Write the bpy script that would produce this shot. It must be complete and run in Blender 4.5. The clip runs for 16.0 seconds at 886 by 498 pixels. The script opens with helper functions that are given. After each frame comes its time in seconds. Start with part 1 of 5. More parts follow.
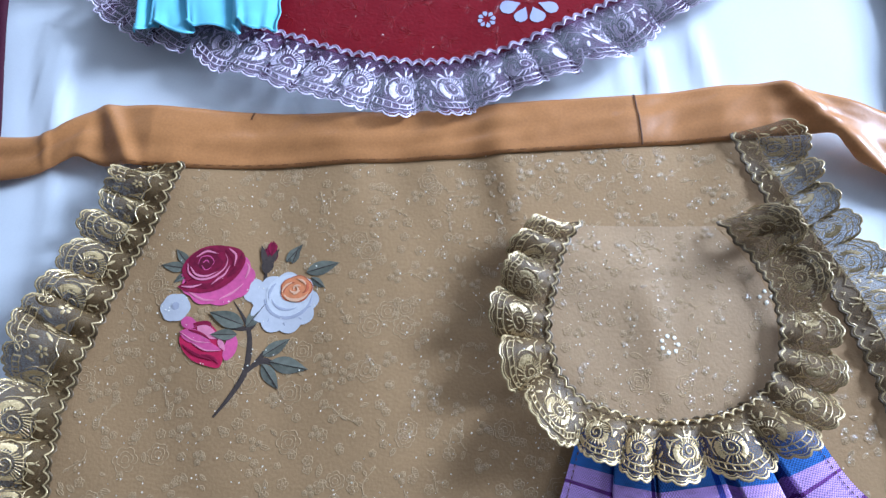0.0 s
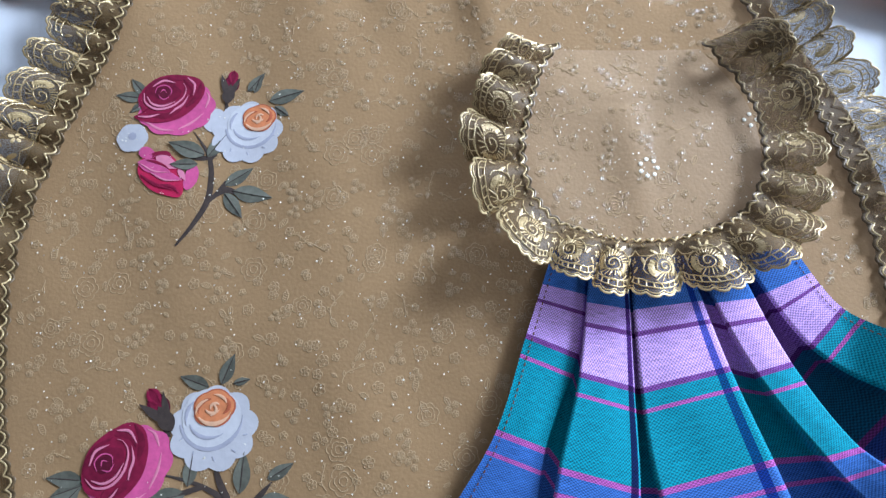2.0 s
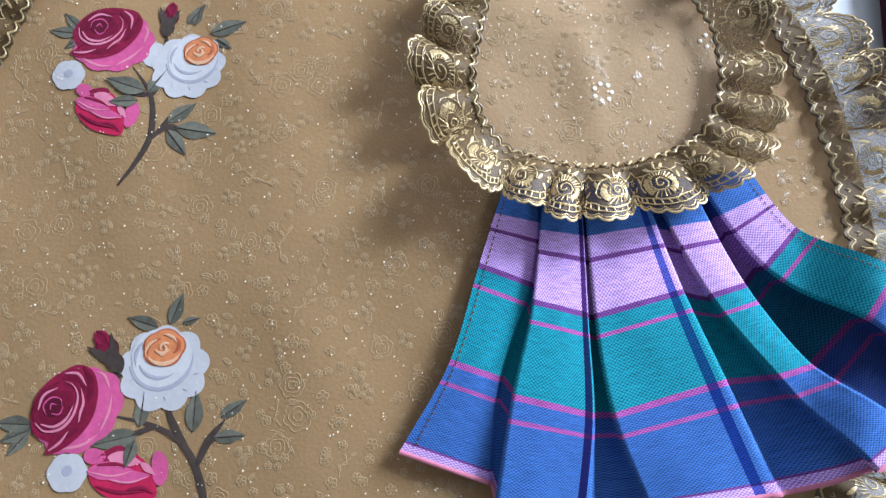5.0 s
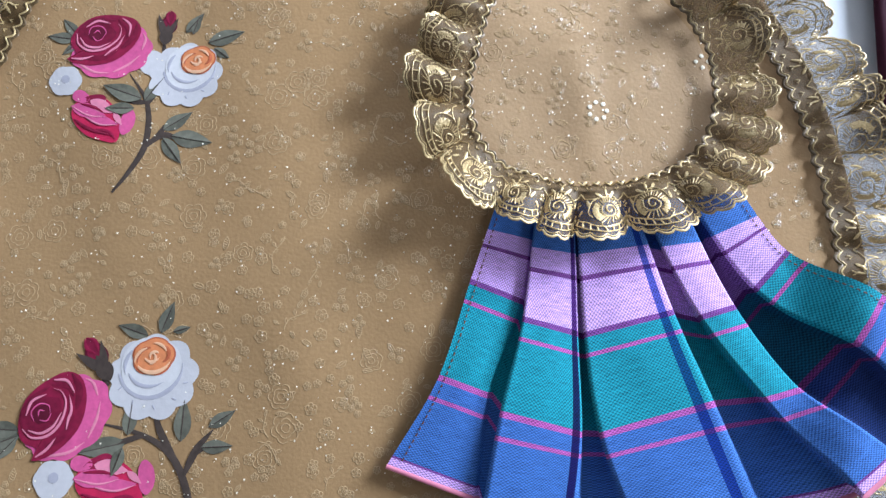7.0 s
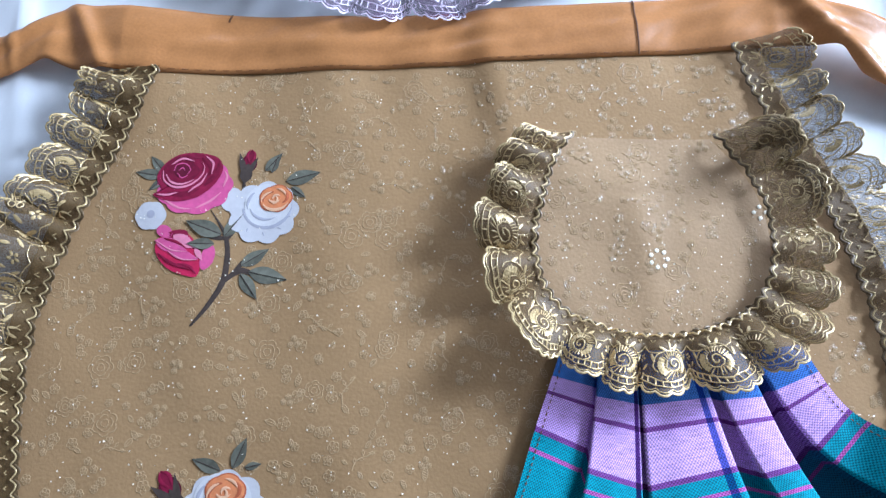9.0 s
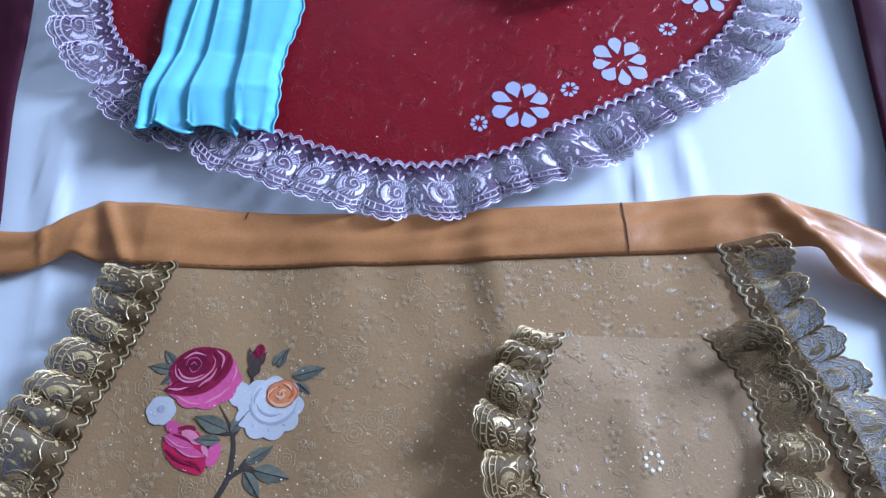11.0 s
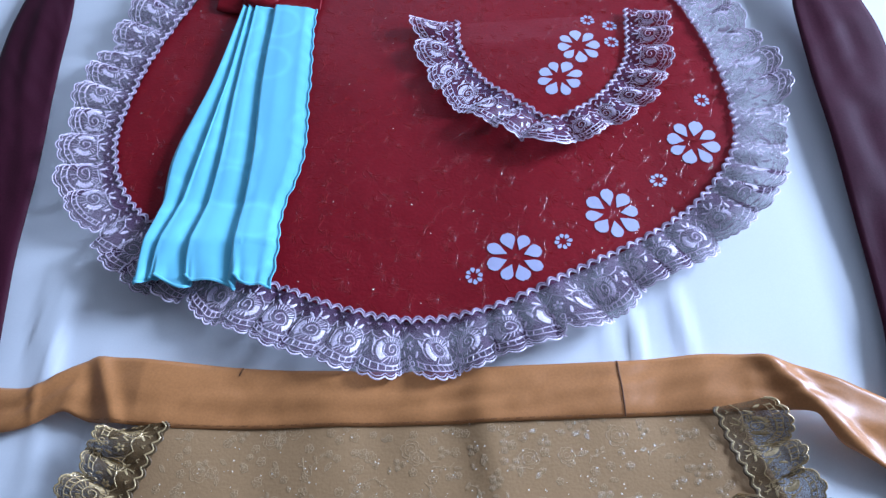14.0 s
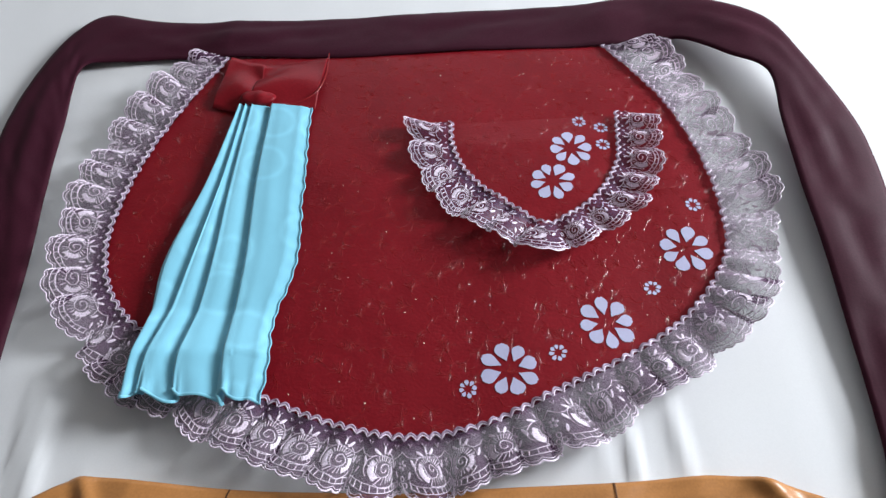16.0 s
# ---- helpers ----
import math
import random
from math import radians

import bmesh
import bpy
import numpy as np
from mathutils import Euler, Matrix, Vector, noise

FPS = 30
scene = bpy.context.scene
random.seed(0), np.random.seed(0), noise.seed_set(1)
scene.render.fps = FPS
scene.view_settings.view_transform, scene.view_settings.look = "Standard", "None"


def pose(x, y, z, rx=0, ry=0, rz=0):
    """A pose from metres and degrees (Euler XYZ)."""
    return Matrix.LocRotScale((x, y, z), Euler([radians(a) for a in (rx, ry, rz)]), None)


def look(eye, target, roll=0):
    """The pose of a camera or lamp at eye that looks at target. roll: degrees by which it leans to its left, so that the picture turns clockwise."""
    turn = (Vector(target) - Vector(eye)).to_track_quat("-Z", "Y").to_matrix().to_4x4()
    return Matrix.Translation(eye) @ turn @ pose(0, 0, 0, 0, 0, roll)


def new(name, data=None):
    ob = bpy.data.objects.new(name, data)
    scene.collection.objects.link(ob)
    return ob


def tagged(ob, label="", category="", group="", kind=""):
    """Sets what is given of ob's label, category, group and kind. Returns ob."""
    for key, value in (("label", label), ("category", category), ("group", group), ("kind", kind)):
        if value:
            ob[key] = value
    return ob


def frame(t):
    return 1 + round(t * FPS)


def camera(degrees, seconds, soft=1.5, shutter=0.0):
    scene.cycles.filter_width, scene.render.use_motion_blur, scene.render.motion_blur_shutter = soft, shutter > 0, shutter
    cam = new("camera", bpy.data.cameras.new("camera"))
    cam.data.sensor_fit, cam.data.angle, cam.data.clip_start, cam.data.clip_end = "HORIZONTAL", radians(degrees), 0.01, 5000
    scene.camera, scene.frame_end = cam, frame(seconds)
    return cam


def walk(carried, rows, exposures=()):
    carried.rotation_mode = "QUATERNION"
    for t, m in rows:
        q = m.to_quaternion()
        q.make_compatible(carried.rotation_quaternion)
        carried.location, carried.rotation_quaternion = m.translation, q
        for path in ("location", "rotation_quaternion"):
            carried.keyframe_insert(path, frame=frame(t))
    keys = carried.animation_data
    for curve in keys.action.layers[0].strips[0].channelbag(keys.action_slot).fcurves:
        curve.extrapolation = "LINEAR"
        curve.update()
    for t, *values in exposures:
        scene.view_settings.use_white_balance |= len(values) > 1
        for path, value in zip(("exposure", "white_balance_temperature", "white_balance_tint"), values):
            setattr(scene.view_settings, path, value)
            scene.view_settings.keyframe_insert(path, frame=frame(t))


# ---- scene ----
cam = camera(66.5, 16.0, soft=1.4)
PATH = [
    (0, (0.055, -0.145, 0.688), (-0.003, 0.54, -1.19), -4.9),
    (0.5, (0.065, -0.176, 0.673), (-0.003, 0.461, -1.222), -5.9),
    (1, (0.064, -0.201, 0.648), (0.004, 0.372, -1.267), -5.6),
    (1.5, (0.07, -0.225, 0.629), (0.034, 0.29, -1.303), -2.7),
    (2, (0.078, -0.239, 0.628), (0.032, 0.26, -1.308), -5.8),
    (2.5, (0.089, -0.243, 0.62), (0.069, 0.205, -1.329), -2.9),
    (3, (0.091, -0.242, 0.622), (0.089, 0.219, -1.324), -0.3),
    (3.5, (0.094, -0.261, 0.613), (0.075, 0.166, -1.341), -3.2),
    (4, (0.097, -0.265, 0.608), (0.079, 0.124, -1.354), -4.9),
    (6.5, (0.124, -0.261, 0.61), (0.127, 0.133, -1.351), -1.1),
    (7, (0.115, -0.255, 0.612), (0.111, 0.145, -1.347), -1.5),
    (7.5, (0.098, -0.25, 0.623), (0.094, 0.181, -1.33), -1.4),
    (8, (0.087, -0.232, 0.63), (0.055, 0.225, -1.317), -4.9),
    (8.5, (0.073, -0.202, 0.639), (0.024, 0.277, -1.302), -5.9),
    (9, (0.068, -0.172, 0.655), (0.017, 0.362, -1.272), -4.7),
    (9.5, (0.063, -0.142, 0.676), (-0.001, 0.461, -1.23), -4.5),
    (10, (0.065, -0.114, 0.692), (0.0, 0.559, -1.19), -4.3),
    (12.5, (0.082, -0.052, 0.75), (0.001, 0.853, -1.032), -4.0),
    (13, (0.082, -0.037, 0.754), (0.01, 0.89, -1.016), -3.3),
    (13.5, (0.081, -0.017, 0.764), (0.012, 0.958, -0.981), -2.9),
    (14, (0.079, 0.008, 0.768), (0.003, 0.995, -0.97), -3.2),
    (14.5, (0.078, 0.03, 0.77), (0.022, 1.042, -0.954), -2.1),
    (15, (0.076, 0.046, 0.777), (0.019, 1.081, -0.934), -1.9),
    (15.5, (0.073, 0.068, 0.788), (0.026, 1.13, -0.906), -1.5),
    (16, (0.073, 0.078, 0.803), (0.025, 1.19, -0.859), -1.3),
]
EXPOSURES = [(0.0, 0.10, 4750, 10), (0.5, -0.05, 4820, 10), (1.5, 0.06, 5000, 10), (3.5, 0.18, 5250, 10), (7.0, 0.27, 5400, 10), (9.0, 0.26, 5000, 10), (9.5, 0.05, 4800, 10), (12.5, -0.25, 4550, 17), (14.5, -0.30, 4950, 12), (15.0, -0.31, 5250, 11), (15.5, -0.34, 5500, 11), (16.0, -0.33, 6300, 10)]
KEY, FILL = 225.0, 18.0
U = 0.8  # cutting-pattern units to metres
walk(cam, [(t, look(Vector(eye) * U, Vector(target) * U, roll)) for t, eye, target, roll in PATH], EXPOSURES)

# ---- light: one window to the east with overcast daylight, and a wide fill added to the north ----
world = bpy.data.worlds.new("daylight")
scene.world = world
world.use_nodes = True
wn, wl = world.node_tree.nodes, world.node_tree.links
sky = wn.new("ShaderNodeTexSky")
sky.sky_type, sky.sun_disc, sky.sun_elevation, sky.sun_rotation = "NISHITA", False, radians(35), radians(90)
wl.new(sky.outputs[0], wn["Background"].inputs[0])
wn["Background"].inputs[1].default_value = 0.1


def area_light(name, eye, target, w, h, power, colour):
    lamp = bpy.data.lights.new(name, "AREA")
    lamp.shape, lamp.size, lamp.size_y, lamp.energy, lamp.color = "RECTANGLE", w, h, power, colour
    ob = new(name, lamp)
    ob.matrix_world = look(eye, target)
    return ob


area_light("daylight_window_east", (2.77, 1.45, 1.30), (0.0, 0.30, 0.0), 1.1, 1.1, KEY, (0.93, 0.97, 1.0))
# unseen fill, added to brighten the north end; no known window there
area_light("daylight_fill_north", (-0.2, 3.17, 1.1), (0.0, 0.3, 0.2), 2.2, 1.2, FILL, (0.93, 0.97, 1.0))


# ---- materials ----
def nodes_of(name):
    m = bpy.data.materials.new(name)
    m.use_nodes = True
    n, l = m.node_tree.nodes, m.node_tree.links
    return m, n, l, n["Principled BSDF"]


def cloth(name, colour, rough=0.75, spread=0.12, scale=60.0, bump=0.25, weave=0.0, sheen=0.0, metal=0.0, spec=0.3, coarse=7.0, per_object=0.0):
    """Dyed cloth: broad and fine unevenness in the dye, fine relief, and a woven thread pattern where weave > 0."""
    m, n, l, b = nodes_of(name)
    geo = n.new("ShaderNodeTexCoord")
    big, fine = n.new("ShaderNodeTexNoise"), n.new("ShaderNodeTexNoise")
    big.inputs["Scale"].default_value, fine.inputs["Scale"].default_value = coarse, scale * 6
    big.inputs["Detail"].default_value, fine.inputs["Detail"].default_value = 4, 3
    l.new(geo.outputs["Object"], big.inputs["Vector"]), l.new(geo.outputs["Object"], fine.inputs["Vector"])
    add = n.new("ShaderNodeMath")
    add.operation = "ADD"
    l.new(big.outputs["Fac"], add.inputs[0]), l.new(fine.outputs["Fac"], add.inputs[1])
    value = n.new("ShaderNodeMapRange")
    value.inputs["From Min"].default_value, value.inputs["From Max"].default_value = 0.6, 1.4
    value.inputs["To Min"].default_value, value.inputs["To Max"].default_value = 1 - spread, 1 + spread
    l.new(add.outputs[0], value.inputs["Value"])
    mix = n.new("ShaderNodeVectorMath")
    mix.operation = "SCALE"
    mix.inputs[0].default_value = colour
    l.new(value.outputs[0], mix.inputs["Scale"])
    l.new(mix.outputs[0], b.inputs["Base Color"])
    b.inputs["Roughness"].default_value, b.inputs["Metallic"].default_value = rough, metal
    b.inputs["Specular IOR Level"].default_value = spec
    b.inputs["Sheen Weight"].default_value = sheen
    bm_ = n.new("ShaderNodeBump")
    bm_.inputs["Strength"].default_value, bm_.inputs["Distance"].default_value = bump, 0.0006
    if weave:
        wave = [n.new("ShaderNodeTexWave") for _ in range(2)]
        for w, axis in zip(wave, "XY"):
            w.bands_direction = axis
            w.inputs["Scale"].default_value = weave
            w.inputs["Distortion"].default_value = 0.6
            l.new(geo.outputs["Object"], w.inputs["Vector"])
        top = n.new("ShaderNodeMath")
        top.operation = "MULTIPLY"
        l.new(wave[0].outputs["Fac"], top.inputs[0]), l.new(wave[1].outputs["Fac"], top.inputs[1])
        total = n.new("ShaderNodeMath")
        total.operation = "ADD"
        l.new(top.outputs[0], total.inputs[0]), l.new(fine.outputs["Fac"], total.inputs[1])
        l.new(total.outputs[0], bm_.inputs["Height"])
    else:
        l.new(fine.outputs["Fac"], bm_.inputs["Height"])
    l.new(bm_.outputs[0], b.inputs["Normal"])
    return m


def net(name, colour, cover):
    """Fine tulle: holes far smaller than the eye can part, so partly see-through, denser in patches."""
    m, n, l, b = nodes_of(name)
    geo = n.new("ShaderNodeTexCoord")
    holes = n.new("ShaderNodeTexVoronoi")
    holes.feature = "DISTANCE_TO_EDGE"
    holes.inputs["Scale"].default_value = 1100
    l.new(geo.outputs["Object"], holes.inputs["Vector"])
    dense = n.new("ShaderNodeTexNoise")
    dense.inputs["Scale"].default_value = 45
    l.new(geo.outputs["Object"], dense.inputs["Vector"])
    thread = n.new("ShaderNodeMapRange")
    thread.inputs["From Min"].default_value, thread.inputs["From Max"].default_value = 0.02, 0.22
    thread.inputs["To Min"].default_value, thread.inputs["To Max"].default_value = cover + 0.25, cover - 0.2
    l.new(holes.outputs["Distance"], thread.inputs["Value"])
    more = n.new("ShaderNodeMath")
    more.operation = "MULTIPLY_ADD"
    more.inputs[1].default_value, more.inputs[2].default_value = 0.4, -0.2
    l.new(dense.outputs["Fac"], more.inputs[0])
    fac = n.new("ShaderNodeMath")
    fac.operation, fac.use_clamp = "ADD", True
    l.new(thread.outputs[0], fac.inputs[0]), l.new(more.outputs[0], fac.inputs[1])
    clear = n.new("ShaderNodeBsdfTransparent")
    mix = n.new("ShaderNodeMixShader")
    b.inputs["Base Color"].default_value, b.inputs["Roughness"].default_value = (*colour, 1), 0.6
    l.new(fac.outputs[0], mix.inputs["Fac"]), l.new(clear.outputs[0], mix.inputs[1]), l.new(b.outputs[0], mix.inputs[2])
    l.new(mix.outputs[0], n["Material Output"].inputs["Surface"])
    return m


def plaid(name):
    """Handloom check: bands along the cloth (V) crossed by thin stripes and one dark band (U), with visible threads."""
    m, n, l, b = nodes_of(name)
    uv = n.new("ShaderNodeUVMap")
    uv.uv_map = "weave"
    sep = n.new("ShaderNodeSeparateXYZ")
    l.new(uv.outputs[0], sep.inputs[0])

    def ramp(source, stops):
        r = n.new("ShaderNodeValToRGB")
        r.color_ramp.interpolation = "CONSTANT"
        e = r.color_ramp.elements
        while len(e) < len(stops):
            e.new(1.0)
        for el, (p, c) in zip(e, stops):
            el.position, el.color = p, (*c, 1)
        l.new(source, r.inputs[0])
        return r
    lilac, teal, blue, plum, pink = (0.60, 0.37, 0.76), (0.034, 0.27, 0.34), (0.062, 0.15, 0.43), (0.19, 0.06, 0.26), (0.42, 0.10, 0.36)
    weft = ramp(sep.outputs[1], [(0.0, blue), (0.185, lilac), (0.236, plum), (0.250, lilac), (0.360, plum), (0.376, teal), (0.418, pink), (0.431, teal),
                                 (0.632, pink), (0.650, blue), (0.708, pink), (0.724, blue), (0.955, plum), (0.962, lilac)])
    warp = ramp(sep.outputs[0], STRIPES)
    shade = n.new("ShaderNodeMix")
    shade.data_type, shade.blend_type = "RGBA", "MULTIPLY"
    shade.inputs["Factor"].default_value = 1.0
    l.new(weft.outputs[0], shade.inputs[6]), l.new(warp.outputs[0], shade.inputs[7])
    threads = n.new("ShaderNodeTexChecker")
    threads.inputs["Scale"].default_value = 1.0
    scale = n.new("ShaderNodeVectorMath")
    scale.operation = "MULTIPLY"
    scale.inputs[1].default_value = (300, 200, 1)
    l.new(uv.outputs[0], scale.inputs[0]), l.new(scale.outputs[0], threads.inputs["Vector"])
    slub = n.new("ShaderNodeTexNoise")
    slub.inputs["Scale"].default_value = 1.0
    long = n.new("ShaderNodeVectorMath")
    long.operation = "MULTIPLY"
    long.inputs[1].default_value = (30, 260, 1)
    l.new(uv.outputs[0], long.inputs[0]), l.new(long.outputs[0], slub.inputs["Vector"])
    tone = n.new("ShaderNodeMapRange")
    tone.inputs["From Min"].default_value, tone.inputs["From Max"].default_value = 0.3, 0.7
    tone.inputs["To Min"].default_value, tone.inputs["To Max"].default_value = 0.36, 0.90
    l.new(slub.outputs["Fac"], tone.inputs["Value"])
    fleck = n.new("ShaderNodeMath")
    fleck.operation = "MULTIPLY_ADD"
    fleck.inputs[1].default_value = 0.78
    l.new(threads.outputs["Fac"], fleck.inputs[0]), l.new(tone.outputs[0], fleck.inputs[2])
    out = n.new("ShaderNodeVectorMath")
    out.operation = "SCALE"
    l.new(shade.outputs[2], out.inputs[0]), l.new(fleck.outputs[0], out.inputs["Scale"])
    l.new(out.outputs[0], b.inputs["Base Color"])
    b.inputs["Roughness"].default_value, b.inputs["Specular IOR Level"].default_value = 0.85, 0.2
    bump = n.new("ShaderNodeBump")
    bump.inputs["Strength"].default_value, bump.inputs["Distance"].default_value = 0.3, 0.0005
    l.new(threads.outputs["Fac"], bump.inputs["Height"]), l.new(bump.outputs[0], b.inputs["Normal"])
    return m


ONE = (1, 1, 1)
# U 0.80 to 0.90, the tuck before the last pleat, is darkened
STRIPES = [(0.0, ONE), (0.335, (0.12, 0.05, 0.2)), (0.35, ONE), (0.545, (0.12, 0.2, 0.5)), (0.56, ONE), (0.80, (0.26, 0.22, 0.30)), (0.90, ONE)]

M_SHEET = cloth("white_cotton", (0.80, 0.80, 0.81), 0.85, 0.03, 90, 0.08, weave=500)
M_GOLD = cloth("gold_brocade", (0.372, 0.228, 0.104), 0.6, 0.10, 70, 0.3, spec=0.14, coarse=9)
# pocket cloth: the gold brocade with its pale sheen put into the colour
M_GOLD_SHEEN = cloth("gold_brocade_sheen", (0.415, 0.268, 0.138), 0.55, 0.10, 70, 0.3, spec=0.2, coarse=14)
# raised lines in a lightened brocade colour that holds their glints
M_EMBOSS_GLINT = cloth("gold_emboss_glint", (0.485, 0.325, 0.162), 0.12, 0.10, 70, 0.1, spec=1.0)
# specks whose sparkle is painted as a near-white base colour
M_GLITTER_GLINT = cloth("glitter", (0.95, 0.86, 0.66), 0.25, 0.1, 70, 0.1, spec=0.9)
M_SATIN = cloth("bronze_satin", (0.48, 0.208, 0.065), 0.36, 0.14, 70, 0.15, spec=0.4)
M_BAND_STITCH = cloth("bronze_thread", (0.27, 0.115, 0.035), 0.5, 0.2, 70, 0.3)
M_STITCH = cloth("brown_thread", (0.13, 0.055, 0.02), 0.6, 0.2, 70, 0.3)
M_RED = cloth("red_brocade", (0.205, 0.007, 0.013), 0.42, 0.2, 55, 0.5, spec=0.18, coarse=8)
M_RED_EMBOSS = cloth("red_emboss", (0.26, 0.010, 0.013), 0.2, 0.12, 70, 0.1, spec=0.7)
M_MAROON = cloth("maroon_satin", (0.045, 0.008, 0.018), 0.6, 0.25, 70, 0.2, spec=0.10)
M_NET_GOLD = net("gold_net", (0.125, 0.074, 0.023), 0.68)
M_THREAD_GOLD = cloth("gold_lace_thread", (0.63, 0.46, 0.215), 0.26, 0.7, 150, 0.6, spec=0.9, metal=0.3)
M_CORD_GOLD = cloth("gold_lace_cord", (0.12, 0.075, 0.03), 0.4, 0.25, 120, 0.5, spec=0.6, metal=0.2)
M_NET_MAUVE = net("mauve_net", (0.11, 0.042, 0.105), 0.52)
M_THREAD_MAUVE = cloth("lilac_lace_thread", (0.82, 0.70, 0.82), 0.3, 0.5, 120, 0.5, spec=0.6)
M_CORD_MAUVE = cloth("lilac_lace_cord", (0.45, 0.33, 0.45), 0.45, 0.25, 120, 0.5, spec=0.5)
M_PLAID = plaid("plaid_handloom")
M_AQUA = cloth("aqua_terry", (0.24, 0.59, 0.75), 0.95, 0.05, 260, 0.25, sheen=0.3, spec=0.1)


def press_rings(m):
    """Faint pressed rings in the pile."""
    n, l = m.node_tree.nodes, m.node_tree.links
    b = n["Principled BSDF"]
    base = b.inputs["Base Color"].links[0].from_socket
    cells = n.new("ShaderNodeTexVoronoi")
    cells.inputs["Scale"].default_value, cells.inputs["Randomness"].default_value = 15.0, 0.7
    co = n.new("ShaderNodeTexCoord")
    l.new(co.outputs["Object"], cells.inputs["Vector"])
    band = n.new("ShaderNodeValToRGB")
    e = band.color_ramp.elements
    e[0].position, e[0].color, e[1].position, e[1].color = 0.30, (0, 0, 0, 1), 0.46, (0, 0, 0, 1)
    mid = e.new(0.38)
    mid.color = (1, 1, 1, 1)
    l.new(cells.outputs["Distance"], band.inputs[0])
    mix = n.new("ShaderNodeMix")
    mix.data_type = "RGBA"
    mix.inputs[7].default_value = (0.30, 0.72, 0.90, 1)
    part_ = n.new("ShaderNodeMath")
    part_.operation = "MULTIPLY"
    part_.inputs[1].default_value = 0.55
    l.new(band.outputs[0], part_.inputs[0]), l.new(part_.outputs[0], mix.inputs["Factor"])
    l.new(base, mix.inputs[6]), l.new(mix.outputs[2], b.inputs["Base Color"])


press_rings(M_AQUA)
M_CRIMSON = cloth("print_crimson", (0.24, 0.010, 0.045), 0.5, 0.3, 40, 0.2, coarse=45)
M_DEEP = cloth("print_deep_crimson", (0.10, 0.006, 0.022), 0.5, 0.25, 40, 0.2, coarse=45)
M_PINK = cloth("print_pink", (0.62, 0.10, 0.26), 0.5, 0.2, 40, 0.2, coarse=40)
M_ROSE = cloth("print_rose_pink", (0.72, 0.24, 0.34), 0.5, 0.12, 40, 0.2, coarse=40)
M_RUBY = cloth("print_ruby", (0.50, 0.018, 0.075), 0.5, 0.2, 40, 0.2, coarse=40)
M_WHITE = cloth("print_white", (0.60, 0.57, 0.57), 0.55, 0.06, 40, 0.2, coarse=40)
M_SHADE = cloth("print_pale_grey", (0.45, 0.43, 0.48), 0.55, 0.08, 40, 0.2, coarse=40)
M_ORANGE = cloth("print_orange", (0.74, 0.26, 0.10), 0.5, 0.15, 40, 0.2, coarse=60)
M_PEACH = cloth("print_peach", (0.82, 0.48, 0.28), 0.5, 0.1, 40, 0.2, coarse=60)
M_LEAF = cloth("print_leaf", (0.125, 0.120, 0.088), 0.5, 0.4, 40, 0.2, coarse=50)
M_LEAF_LIT = cloth("print_leaf_lit", (0.165, 0.16, 0.118), 0.5, 0.3, 40, 0.2, coarse=50)
M_WINE = cloth("print_wine", (0.165, 0.007, 0.032), 0.5, 0.3, 40, 0.2, coarse=60)
M_MILK = cloth("print_milk_white", (0.68, 0.65, 0.64), 0.55, 0.06, 40, 0.2, coarse=60)
M_RUST = cloth("print_rust", (0.50, 0.13, 0.055), 0.5, 0.2, 40, 0.2, coarse=60)
M_STEM = cloth("print_stem", (0.07, 0.05, 0.04), 0.5, 0.3, 40, 0.2, coarse=50)
M_LILAC = cloth("print_lilac", (0.50, 0.49, 0.68), 0.55, 0.06, 40, 0.2)
# unseen walls and ceiling, set dark so that they bounce little light
M_WALL = cloth("wall_paint", (0.25, 0.24, 0.23), 0.9, 0.03, 20, 0.2)
M_FLOOR = cloth("floor_tile", (0.42, 0.38, 0.34), 0.5, 0.1, 20, 0.2)
M_WOOD = cloth("bed_wood", (0.22, 0.11, 0.05), 0.5, 0.25, 30, 0.2, coarse=12)


# ---- building helpers ----
def thing(name, at, label, category, group="", kind=""):
    ob = new(name)
    ob.location = Vector(at) * U
    return tagged(ob, label, category, group, kind)


def part(name, bm, material, parent=None, label="", smooth=True):
    """Links a bmesh, drawn in pattern units, as one mesh object under a thing or a part."""
    bm.transform(Matrix.Scale(U, 4))
    mesh = bpy.data.meshes.new(name)
    bm.to_mesh(mesh)
    bm.free()
    mesh.materials.append(material)
    if smooth:
        mesh.polygons.foreach_set("use_smooth", [True] * len(mesh.polygons))
    ob = new(name, mesh)
    if parent:
        ob.parent = parent
        if parent.type == "EMPTY":
            ob.matrix_parent_inverse = Matrix.Translation(-parent.location)
    return tagged(ob, label)


def spline(pts, n, closed=False):
    """n + 1 points evenly spaced by length along a Catmull-Rom curve."""
    p = np.array([tuple(q) + (0,) * (3 - len(q)) for q in pts], float)
    if closed:
        p = np.vstack([p[-1], p, p[0], p[1]])
    else:
        p = np.vstack([2 * p[0] - p[1], p, 2 * p[-1] - p[-2]])
    out = []
    for i in range(1, len(p) - 2):
        t = np.linspace(0, 1, 16, endpoint=False)[:, None]
        a, b, c, d = p[i - 1], p[i], p[i + 1], p[i + 2]
        out.append(0.5 * (2 * b + (c - a) * t + (2 * a - 5 * b + 4 * c - d) * t ** 2 + (3 * b - a - 3 * c + d) * t ** 3))
    out = np.vstack(out + [p[-2][None]])
    run = np.concatenate([[0], np.cumsum(np.linalg.norm(np.diff(out, axis=0), axis=1))])
    at = np.linspace(0, run[-1], n + 1)
    return np.stack([np.interp(at, run, out[:, k]) for k in range(3)], 1)


